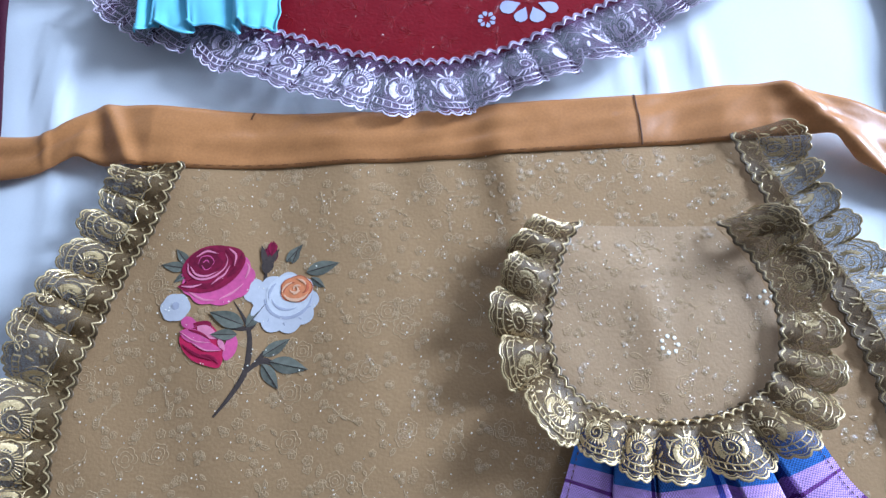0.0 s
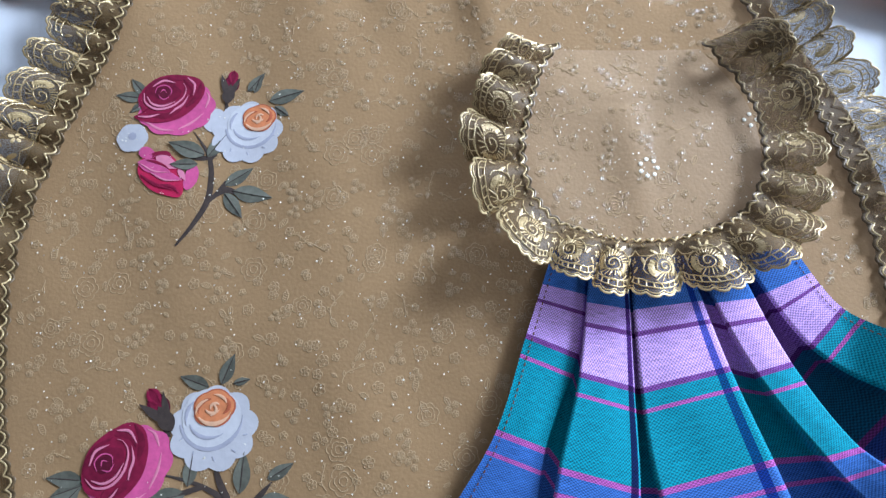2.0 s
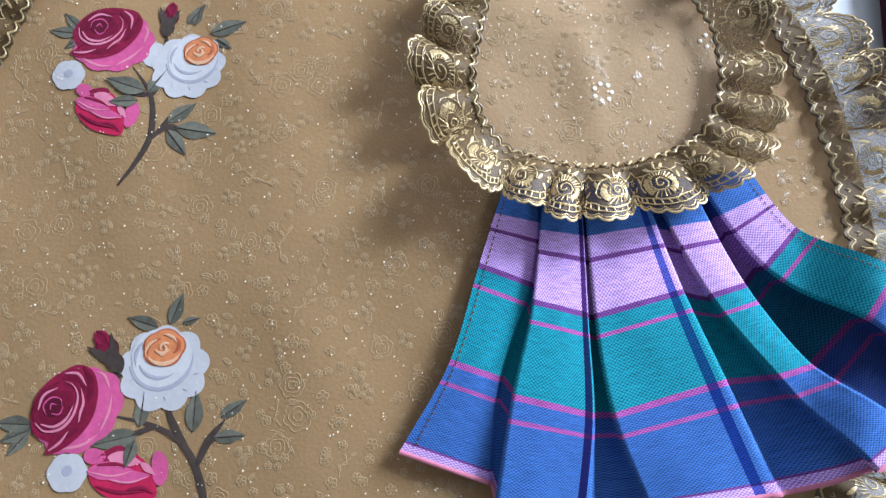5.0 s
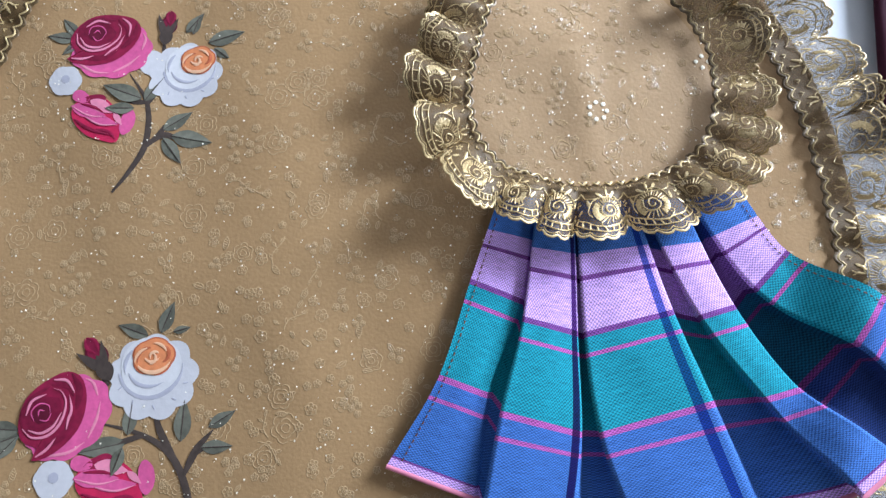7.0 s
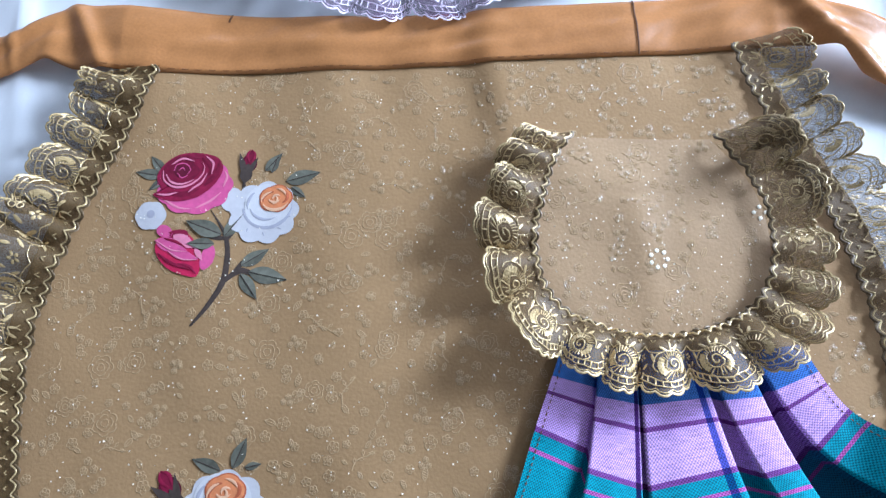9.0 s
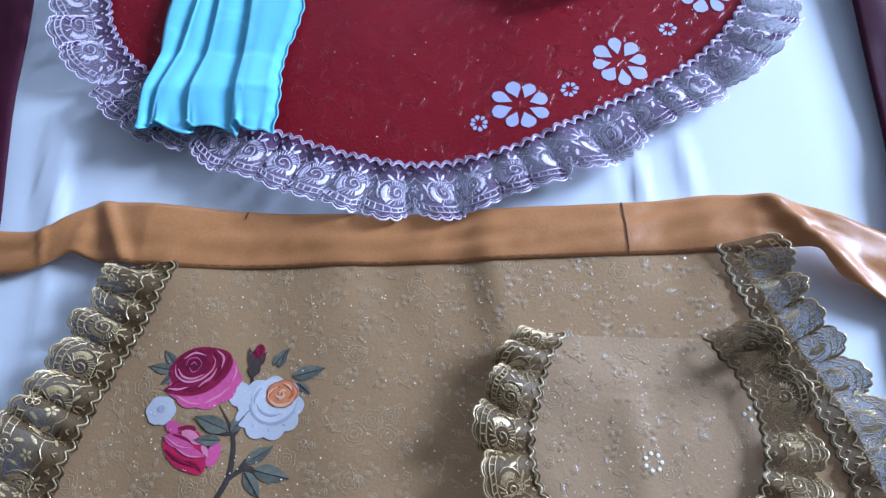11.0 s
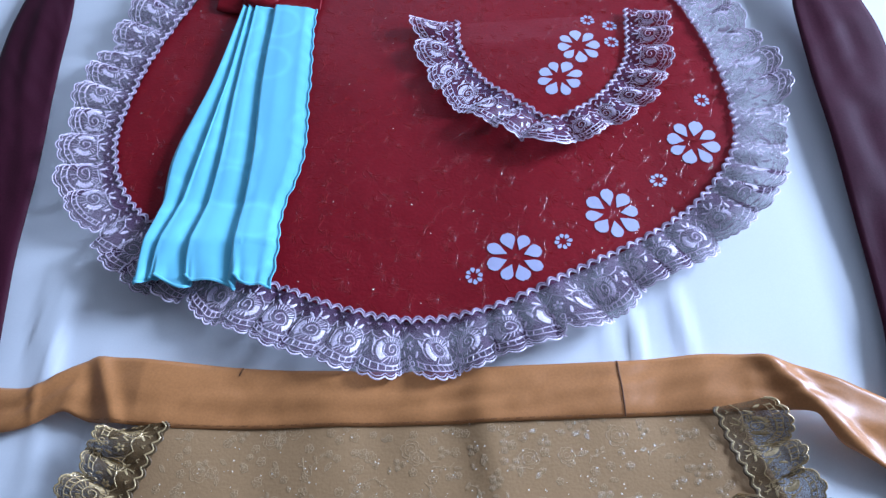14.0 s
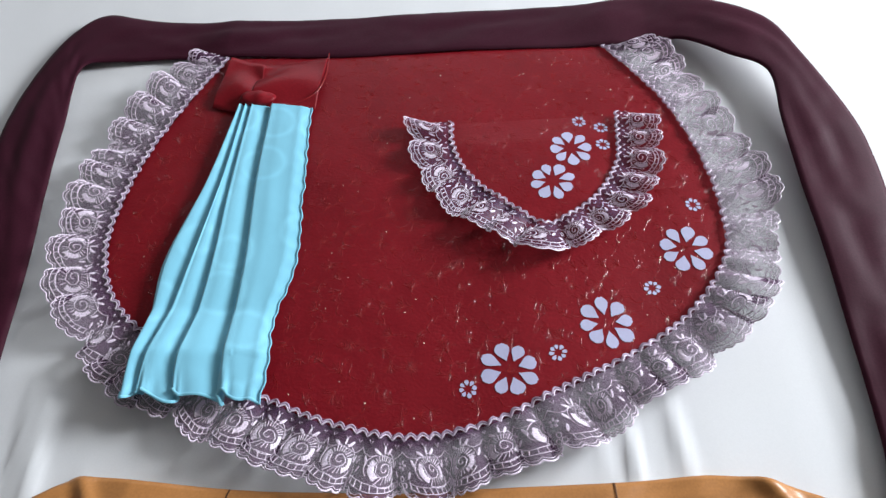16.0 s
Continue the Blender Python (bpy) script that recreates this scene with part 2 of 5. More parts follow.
def grid_mesh(rows, thickness=0.0, uv=None, ends=True):
    """A sheet from a grid of points; with a thickness it gets a back and closed edges."""
    bm = bmesh.new()
    vs = [[bm.verts.new(p) for p in row] for row in rows]
    layer = bm.loops.layers.uv.new("weave") if uv else None
    R, C = len(vs), len(vs[0])
    for i in range(R - 1):
        for j in range(C - 1):
            f = bm.faces.new((vs[i][j], vs[i + 1][j], vs[i + 1][j + 1], vs[i][j + 1]))
            if uv:
                for lp, (a, c) in zip(f.loops, ((i, j), (i + 1, j), (i + 1, j + 1), (i, j + 1))):
                    lp[layer].uv = uv(a / (R - 1), c / (C - 1))
    if thickness:
        down = [[bm.verts.new(Vector(p) - Vector((0, 0, thickness))) for p in row] for row in rows]
        for i in range(R - 1):
            for j in (0, C - 1):
                q = (vs[i][j], vs[i + 1][j], down[i + 1][j], down[i][j])
                bm.faces.new(q if j else q[::-1])
        for j in range(C - 1 if ends else 0):
            for i in (0, R - 1):
                q = (vs[i][j], vs[i][j + 1], down[i][j + 1], down[i][j])
                bm.faces.new(q[::-1] if i else q)
    bmesh.ops.recalc_face_normals(bm, faces=bm.faces)
    return bm


def loft(left, right, n_rows, n_cols, height, flip=False):
    """A cloth panel between a left and a right outline, laid on a height function."""
    L, R = spline(left, n_rows), spline(right, n_rows)
    rows = []
    for a, b in zip(L, R):
        row = []
        for k in range(n_cols + 1):
            p = a + (b - a) * k / n_cols
            row.append((p[0], p[1], height(p[0], p[1])))
        rows.append(row)
    return rows


def offset(pts, by):
    """An outline moved sideways by a distance, to its left."""
    p = spline(pts, 40)
    d = np.gradient(p, axis=0)
    d /= np.linalg.norm(d, axis=1)[:, None]
    return [(x - by * t[1], y + by * t[0]) for (x, y, _), t in zip(p, d)]


def ribbon(bm, line, width, lift, taper=False):
    """A thread: a low crowned strip along a line of 3D points, lying on the cloth."""
    line = [Vector(p) for p in line]
    prev = None
    for i, p in enumerate(line):
        d = line[min(i + 1, len(line) - 1)] - line[max(i - 1, 0)]
        side = Vector((-d.y, d.x, 0))
        if side.length < 1e-9:
            side = Vector((1, 0, 0))
        w = width * (0.5 if not taper else 0.5 * max(0.12, math.sin(math.pi * min(1, (i + 0.3) / len(line) * 0.9 + 0.1))))
        side = side.normalized() * w
        cur = (bm.verts.new(p - side), bm.verts.new(p + Vector((0, 0, lift))), bm.verts.new(p + side))
        if prev:
            bm.faces.new((prev[0], prev[1], cur[1], cur[0]))
            bm.faces.new((prev[1], prev[2], cur[2], cur[1]))
        prev = cur


def patch(bm, outline, height, lift, crown=0.0):
    """A flat print or satin-stitch patch: a fan of two rings from the middle, laid on the height function."""
    c = np.mean(np.array(outline), axis=0)
    mid = bm.verts.new((c[0], c[1], height(c[0], c[1]) + lift + crown))
    inner = [bm.verts.new((x, y, height(x, y) + lift + crown * 0.8)) for x, y in [(c[0] + (p[0] - c[0]) * 0.55, c[1] + (p[1] - c[1]) * 0.55) for p in outline]]
    outer = [bm.verts.new((p[0], p[1], height(p[0], p[1]) + lift)) for p in outline]
    n = len(outline)
    for i in range(n):
        j = (i + 1) % n
        bm.faces.new((mid, inner[i], inner[j]))
        bm.faces.new((inner[i], outer[i], outer[j], inner[j]))


def smooth_noise(x, y, s, k=0.0):
    return noise.noise(Vector((x * s, y * s, k)))


# ---- the room: floor, walls with the east window and the added north opening, ceiling ----
def box(bm, lo, hi):
    lo, hi = Vector(lo), Vector(hi)
    bmesh.ops.create_cube(bm, size=1, matrix=Matrix.Translation((lo + hi) / 2) @ Matrix.Diagonal((*(hi - lo), 1)))


def room_piece(name, boxes, material, label, category):
    bm = bmesh.new()
    for lo, hi in boxes:
        box(bm, Vector(lo) / U, Vector(hi) / U)
    return tagged(part(name, bm, material, smooth=False), label, category, kind="structure")


Z0, Z1 = -0.55, 2.15
room_piece("floor", [((-2.2, -2.4, Z0 - 0.1), (3.0, 3.4, Z0))], M_FLOOR, "plain grey-brown tiled bedroom floor", "floor")
room_piece("ceiling", [((-2.2, -2.4, Z1), (3.0, 3.4, Z1 + 0.1))], M_WALL, "plain grey painted bedroom ceiling", "ceiling")
room_piece("wall_west", [((-2.2, -2.4, Z0), (-2.0, 3.4, Z1))], M_WALL, "plain grey painted bedroom wall", "wall")
room_piece("wall_south", [((-2.0, -2.4, Z0), (2.8, -2.2, Z1))], M_WALL, "plain grey painted bedroom wall", "wall")
room_piece("wall_east", [((2.8, -2.4, Z0), (3.0, 0.85, Z1)), ((2.8, 2.05, Z0), (3.0, 3.4, Z1)), ((2.8, 0.85, Z0), (3.0, 2.05, 0.70)), ((2.8, 0.85, 1.90), (3.0, 2.05, Z1))],
           M_WALL, "grey painted bedroom wall with a window opening", "wall")
room_piece("wall_north", [((-2.0, 3.2, Z0), (-1.4, 3.4, Z1)), ((1.0, 3.2, Z0), (2.8, 3.4, Z1)), ((-1.4, 3.2, Z0), (1.0, 3.4, 0.45)), ((-1.4, 3.2, 1.75), (1.0, 3.4, Z1))],
           M_WALL, "grey painted bedroom wall with an opening added for fill light", "wall")

# ---- the bed and its white sheet ----
CREASES = [(-0.432, 0.30, 0.007, 0.010, 0.10), (-0.455, 0.33, 0.005, 0.007, 0.07), (-0.40, 0.05, 0.003, 0.012, 0.12), (0.283, 0.325, 0.007, 0.006, 0.06), (0.340, 0.345, 0.005, 0.010, 0.06),
           (0.245, 0.34, 0.002, 0.008, 0.05), (-0.48, 0.9, 0.003, 0.02, 0.06), (0.56, 0.35, 0.003, 0.018, 0.10), (-0.36, 0.22, 0.003, 0.008, 0.06)]


def sheet_z(x, y):
    z = 0.0035 * smooth_noise(x, y, 2.2, 3.1) + 0.0012 * smooth_noise(x * 2.5, y, 5, 8.2)
    for cx, cy, h, w, r in CREASES:
        lean = (y - cy) * 0.12
        z += h * math.exp(-((x - cx + lean) / w) ** 2 - ((y - cy) / r) ** 2)
    return z - 0.004


bed = thing("bed", (0, 0.35, -0.68), "low wooden bed with a mattress under a white sheet", "bed")
bm = bmesh.new()
box(bm, (-1.12, -0.9, -0.33), (1.12, 1.75, -0.012))
bmesh.ops.bevel(bm, geom=bm.edges[:], offset=0.05, segments=3, affect="EDGES")
part("mattress", bm, M_SHEET, bed, "thick pale mattress")
bm = bmesh.new()
box(bm, (-1.14, -0.92, -0.5), (1.14, 1.77, -0.33))
part("frame", bm, M_WOOD, bed, "brown wooden bed frame", smooth=False)
for lx, ly in ((-1.05, -0.83), (1.05, -0.83), (-1.05, 1.68), (1.05, 1.68)):
    bm = bmesh.new()
    box(bm, (lx - 0.05, ly - 0.05, -0.6875), (lx + 0.05, ly + 0.05, -0.5))
    part("leg", bm, M_WOOD, bed, smooth=False)
xs, ys = np.linspace(-1.12, 1.12, 250), np.linspace(-0.9, 1.75, 250)
sheet = part("bed_sheet", grid_mesh([[(x, y, sheet_z(x, y)) for x in xs] for y in ys], 0.004), M_SHEET)
tagged(sheet, "white cotton bed sheet with soft creases, spread over the bed", "bed sheet")


# ---- lace: gathered net with embroidered roses and a scalloped, corded edge ----
class Frill:
    """A gathered frill along a curve. place(m, v): m runs along the flat lace, v from the sewn edge (0) to the free edge (1)."""

    def __init__(self, pts, width, base, gather=1.4, fold=0.085, height=0.016, lift=0.004, seed=0, side=1):
        self.line = spline(pts, 400)
        d = np.gradient(self.line, axis=0)
        d[:, 2] = 0
        self.tan = d / np.linalg.norm(d, axis=1)[:, None]
        self.length = float(np.linalg.norm(np.diff(self.line, axis=0), axis=1).sum())
        self.width, self.base, self.gather, self.fold, self.height, self.lift, self.seed, self.side = width, base, gather, fold, height, lift, seed, side

    def place(self, m, v, up=0.0):
        s = min(max(m / self.gather, 0.0), self.length)
        k = s / self.length * 400
        i = min(int(k), 399)
        f = k - i
        c, t = self.line[i] * (1 - f) + self.line[i + 1] * f, self.tan[i] * (1 - f) + self.tan[i + 1] * f
        nx, ny = -t[1] * self.side, t[0] * self.side
        for edge, way in ((s, -1.0), (self.length - s, 1.0)):  # the cut ends lie level
            w = max(0.0, 1 - edge / 0.06)
            nx, ny = nx * (1 - w) + way * w, ny * (1 - w)
        wob = noise.noise(Vector((s * 9, self.seed, 0.3)))
        phi = 2 * math.pi * s / self.fold + 4.6 * noise.noise(Vector((s * 11, self.seed, 7.7)))
        amp = 0.85 + 1.1 * noise.noise(Vector((s * 8, self.seed, 2.2)))
        vv = max(v, 0.0)
        along = -self.fold * 0.36 * amp * vv * math.sin(phi)
        along += self.fold * 0.5 * vv * vv * noise.noise(Vector((s * 17, self.seed, 5.5)))
        reach = self.width * v * (1 + 0.24 * wob + 0.16 * vv * noise.noise(Vector((s * 31, self.seed, 1.1))) - 0.09 * vv * math.cos(phi))
        x, y = c[0] + nx * reach + t[0] * along, c[1] + ny * reach + t[1] * along
        hump = 0.5 - 0.5 * math.cos(phi + 0.25)
        z = self.base(x, y) + self.lift * (1 - 0.35 * vv) + self.height * amp * (vv * 0.85 + 0.15) * hump ** 1.3 + 0.0025 * vv * noise.noise(Vector((s * 60, v * 4, self.seed))) + up
        return (x, y, z)


def edge_v(q):
    """The free edge over one repeat (0..1): a scallop with small round teeth."""
    s = abs(math.sin(math.pi * q))
    return 0.74 + 0.19 * s ** 0.6 + 0.05 * abs(math.sin(7 * math.pi * q)) ** 0.7


def oval(cx, cy, a, b, ang, n=10):
    out = []
    for j in range(n):
        u, w = a * math.cos(2 * math.pi * j / n), b * math.sin(2 * math.pi * j / n)
        out.append((cx + u * math.cos(ang) - w * math.sin(ang), cy + u * math.sin(ang) + w * math.cos(ang)))
    return out


def rose_lines():
    """Lines and filled patches of one embroidered repeat, in (q along 0..1, v)."""
    lines, fills = [], []
    cx, cy = 0.5, 0.50
    lines.append(([(cx + (0.02 + 0.008 * a) * math.cos(a * 0.7), cy + (0.02 + 0.009 * a) * math.sin(a * 0.7)) for a in range(15)], 0.7))
    for k in range(26):  # satin stitches round the heart
        a = 2 * math.pi * k / 26
        r1 = 0.205 + 0.035 * math.sin(2.5 * a) ** 2
        lines.append(([(cx + 0.125 * math.cos(a), cy + 0.125 * math.sin(a)), (cx + r1 * math.cos(a + 0.12), cy + r1 * math.sin(a + 0.12))], 0.62 if k % 7 else 0.35))
    for a0, a1, r0, r1 in ((-0.3, 1.1, 0.14, 0.205), (2.2, 3.7, 0.15, 0.225)):
        outer = [(cx + r1 * math.cos(a0 + (a1 - a0) * j / 6), cy + r1 * math.sin(a0 + (a1 - a0) * j / 6)) for j in range(7)]
        fills.append(outer + [(cx + r0 * math.cos(a1 + (a0 - a1) * j / 4), cy + r0 * math.sin(a1 + (a0 - a1) * j / 4)) for j in range(5)])
    for a0 in (0.6, 2.6, 4.7):
        lines.append(([(cx + (0.25 + 0.03 * math.sin(math.pi * j / 7)) * math.cos(a0 + 1.5 * j / 7), cy + (0.25 + 0.03 * math.sin(math.pi * j / 7)) * math.sin(a0 + 1.5 * j / 7)) for j in range(8)], 0.55))
    # a ladder of two lines and short bars that follows the scallop
    for inset in (0.10, 0.19):
        lines.append(([(0.10 + 0.80 * j / 24, 0.74 + 0.21 * abs(math.sin(math.pi * (0.10 + 0.80 * j / 24))) ** 0.6 - inset) for j in range(25)], 0.6))
    for j in range(11):
        q = 0.12 + 0.76 * j / 10
        v = 0.74 + 0.21 * abs(math.sin(math.pi * q)) ** 0.6
        lines.append(([(q, v - 0.19), (q + 0.006, v - 0.10)], 0.75))
    # sprig of leaves above the rose
    for lx, ly, ang, a, b in ((0.36, 0.25, 0.5, 0.08, 0.024), (0.62, 0.22, 2.44, 0.085, 0.026), (0.50, 0.19, 1.67, 0.06, 0.022), (0.20, 0.40, 1.1, 0.08, 0.024), (0.80, 0.42, 2.04, 0.07, 0.022), (0.12, 0.56, 1.9, 0.06, 0.02), (0.88, 0.56, 1.24, 0.06, 0.02)):
        fills.append(oval(lx, ly, a, b, ang))
    lines.append(([(0.0, 0.22), (0.12, 0.30), (0.25, 0.33), (0.5, 0.29), (0.75, 0.33), (0.88, 0.30), (1.0, 0.22)], 0.55))
    # small flower and netted loops between two scallops
    for k in range(5):
        a = 2 * math.pi * k / 5
        fills.append(oval(0.0 + 0.05 * math.cos(a), 0.42 + 0.05 * math.sin(a), 0.032, 0.022, a, 7))
    for q0, v0 in ((0.0, 0.62), (0.035, 0.70), (-0.035, 0.70)):
        ring_ = oval(q0, v0, 0.03, 0.036, 0.0, 8)
        lines.append((ring_ + ring_[:1], 0.6))
    for q0 in (0.17, 0.5, 0.83):
        lines.append(([(q0 - 0.05, 0.10), (q0, 0.15), (q0 + 0.05, 0.10)], 0.6))
    return lines, fills


ROSE_LINES, ROSE_FILLS = rose_lines()


def lace(frill, parent, net_mat, thread_mat, cord_mat, label, repeat=0.066, name="lace_trim", thread=0.0026, edge_mat=None):
    total = frill.length * frill.gather
    count = max(2, round(total / repeat))
    rep = total / count
    frill.fold = rep / frill.gather  # one gathered fold to each scallop
    steps = count * 18
    bm = bmesh.new()
    prev = None
    for i in range(steps + 1):
        m = total * i / steps
        top = edge_v((i / 18) % 1.0)
        cur = [bm.verts.new(frill.place(m, -0.06 + (top + 0.06) * j / 6)) for j in range(7)]
        if prev:
            for j in range(6):
                bm.faces.new((prev[j], prev[j + 1], cur[j + 1], cur[j]))
        prev = cur
    bmesh.ops.recalc_face_normals(bm, faces=bm.faces)
    trim = part(name, bm, net_mat, parent, label)
    bm = bmesh.new()
    fine = count * 28
    for inset, w in ((0.0, 1.2),):
        ribbon(bm, [frill.place(total * i / fine, edge_v((i / 28) % 1.0) - inset, 0.0006) for i in range(fine + 1)], thread * w, 0.0009)
    part("scalloped_edge", bm, edge_mat or cord_mat, trim)
    bm = bmesh.new()
    ribbon(bm, [frill.place(total * i / fine, edge_v((i / 28) % 1.0) - 0.045, 0.0007) for i in range(fine + 1)], thread * 0.5, 0.0006)
    part("inner_edge", bm, thread_mat, trim)
    bm = bmesh.new()
    ribbon(bm, [frill.place(total * i / fine, 0.05 - 0.085 * abs(math.sin(math.pi * 3 * i / 28)), 0.0012) for i in range(fine + 1)], thread * 1.0, 0.0012)
    part("sewn_edge", bm, thread_mat, trim)
    bm = bmesh.new()
    ribbon(bm, [frill.place(total * i / fine, 0.01 - 0.085 * abs(math.sin(math.pi * 3 * i / 28)), 0.0006) for i in range(fine + 1)], thread * 1.5, 0.0014)
    part("sewn_cord", bm, cord_mat, trim)
    for r in range(count):
        bm = bmesh.new()
        for pts, w in ROSE_LINES:
            ribbon(bm, [frill.place((r + q + 0.02 * noise.noise(Vector((q * 9, v * 9, r * 3.7)))) * rep, v + 0.025 * noise.noise(Vector((q * 8, v * 8, r * 5.3 + 40))), 0.0007) for q, v in pts], thread * w, 0.0008)
        for shape in ROSE_FILLS:
            c = np.mean(np.array(shape), axis=0)
            mid = bm.verts.new(frill.place((r + c[0]) * rep, c[1], 0.0014))
            ring = [bm.verts.new(frill.place((r + q) * rep, v, 0.0006)) for q, v in shape]
            for a, b in zip(ring, ring[1:] + ring[:1]):
                bm.faces.new((mid, a, b))
        part("rose_motif", bm, thread_mat, trim)
    return trim


# ---- prints ----
def ring(cx, cy, rx, ry, lobes=0, depth=0.0, turn=0.0, n=40, phase=0.0):
    out = []
    for i in range(n):
        a = 2 * math.pi * i / n
        r = 1 + depth * (abs(math.cos(lobes * a / 2 + phase)) - 0.6) if lobes else 1
        x, y = rx * r * math.cos(a), ry * r * math.sin(a)
        out.append((cx + x * math.cos(turn) - y * math.sin(turn), cy + x * math.sin(turn) + y * math.cos(turn)))
    return out


def leaf_shape(base, tip, fat=0.24):
    (x0, y0), (x1, y1) = base, tip
    dx, dy = x1 - x0, y1 - y0
    up, down = [], []
    for i in range(13):
        t = i / 12
        w = fat * math.sin(math.pi * t ** 0.85) * (1 - 0.25 * t)
        up.append((x0 + dx * t - dy * w, y0 + dy * t + dx * w))
        down.append((x0 + dx * t + dy * w, y0 + dy * t - dx * w))
    return up + down[-2:0:-1]


class Printer:
    """Lays flat printed shapes on a cloth."""

    def __init__(self, height):
        self.height = height

    def shape(self, name, outlines, material, parent, level, label=""):
        bm = bmesh.new()
        for o in outlines:
            patch(bm, o, self.height, 0.0005 + 0.0002 * level)
        return part(name, bm, material, parent, label)

    def strokes(self, name, lines, width, material, parent, level, label="", taper=False):
        bm = bmesh.new()
        for pts in lines:
            pts = spline(pts, 4 * len(pts)) if len(pts) > 2 else pts
            ribbon(bm, [(p[0], p[1], self.height(p[0], p[1]) + 0.0005 + 0.0002 * level) for p in pts], width, 0.0002, taper)
        return part(name, bm, material, parent, label)


def arc(cx, cy, rx, ry, a0, a1, turn=0.0, n=9, grow=0.0):
    out = []
    for i in range(n):
        a = radians(a0 + (a1 - a0) * i / (n - 1))
        k = 1 + grow * i / (n - 1)
        x, y = rx * k * math.cos(a), ry * k * math.sin(a)
        out.append((cx + x * math.cos(turn) - y * math.sin(turn), cy + x * math.sin(turn) + y * math.cos(turn)))
    return out


def red_rose(pr, at, size, turn, parent):
    x, y = at
    c, s = math.cos(turn), math.sin(turn)

    def q(u, v):
        return x + size * (u * c - v * s), y + size * (u * s + v * c)

    def curve(*pts):
        return [q(*p) for p in pts]
    head = pr.shape("rose", [ring(*q(0.14, -0.22), size * 1.06, size * 0.84, 9, 0.09, turn, 64)], M_PINK, parent, 2, "printed crimson rose with pink outer petals")
    pr.strokes("outer_petal_folds", [curve((-0.75, -0.55), (-0.3, -0.85), (0.1, -0.92)), curve((0.2, -0.9), (0.6, -0.7), (0.9, -0.45)), curve((0.95, -0.3), (1.05, 0.0), (0.98, 0.2))], size * 0.07, M_ROSE, head, 3, taper=True)
    body = [(-0.92, 0.10), (-0.72, 0.48), (-0.35, 0.74), (0.05, 0.80), (0.45, 0.74), (0.80, 0.60), (0.94, 0.28), (0.80, -0.08), (0.55, -0.36), (0.20, -0.58), (-0.25, -0.66), (-0.70, -0.60), (-1.02, -0.42), (-0.78, -0.30)]
    pr.shape("petals", [[(p[0], p[1]) for p in spline(curve(*body), 56, True)[:-1]]], M_CRIMSON, head, 4)
    pr.strokes("petal_shade", [curve((-0.72, 0.0), (-0.6, 0.45), (-0.15, 0.66), (0.3, 0.6)), curve((0.42, -0.22), (0.74, 0.1), (0.84, 0.5)), curve((-0.6, -0.42), (-0.1, -0.46), (0.3, -0.3)), curve((0.35, 0.62), (0.6, 0.35), (0.55, 0.05))], size * 0.17, M_WINE, head, 5, taper=True)
    pr.shape("heart", [ring(*q(-0.20, 0.22), size * 0.46, size * 0.36, 5, 0.12, turn)], M_WINE, head, 5)
    pr.shape("heart_core", [ring(*q(-0.22, 0.24), size * 0.22, size * 0.18, 3, 0.12, turn)], M_DEEP, head, 6)
    pr.strokes("petal_edges", [curve((-0.74, 0.28), (-0.70, -0.02), (-0.40, -0.24), (0.0, -0.20), (0.34, 0.06), (0.42, 0.34), (0.34, 0.50)), curve((-0.66, 0.16), (-0.5, -0.08), (-0.2, -0.16), (0.14, -0.04)),
                               curve((-0.02, -0.42), (0.14, -0.28), (0.34, -0.14), (0.5, 0.14)), curve((0.46, 0.66), (0.66, 0.44), (0.62, 0.10)), curve((-0.5, 0.46), (-0.2, 0.62), (0.14, 0.52)),
                               curve((-0.9, -0.42), (-0.6, -0.46), (-0.3, -0.40))], size * 0.065, M_ROSE, head, 7, taper=True)
    pr.strokes("heart_edges", [curve((-0.44, 0.24), (-0.36, 0.44), (-0.12, 0.46), (0.02, 0.28), (-0.08, 0.1)), curve((-0.34, 0.18), (-0.22, 0.04), (-0.04, 0.10)), curve((-0.30, 0.26), (-0.20, 0.34), (-0.12, 0.24))], size * 0.035, M_PINK, head, 7, taper=True)
    return head


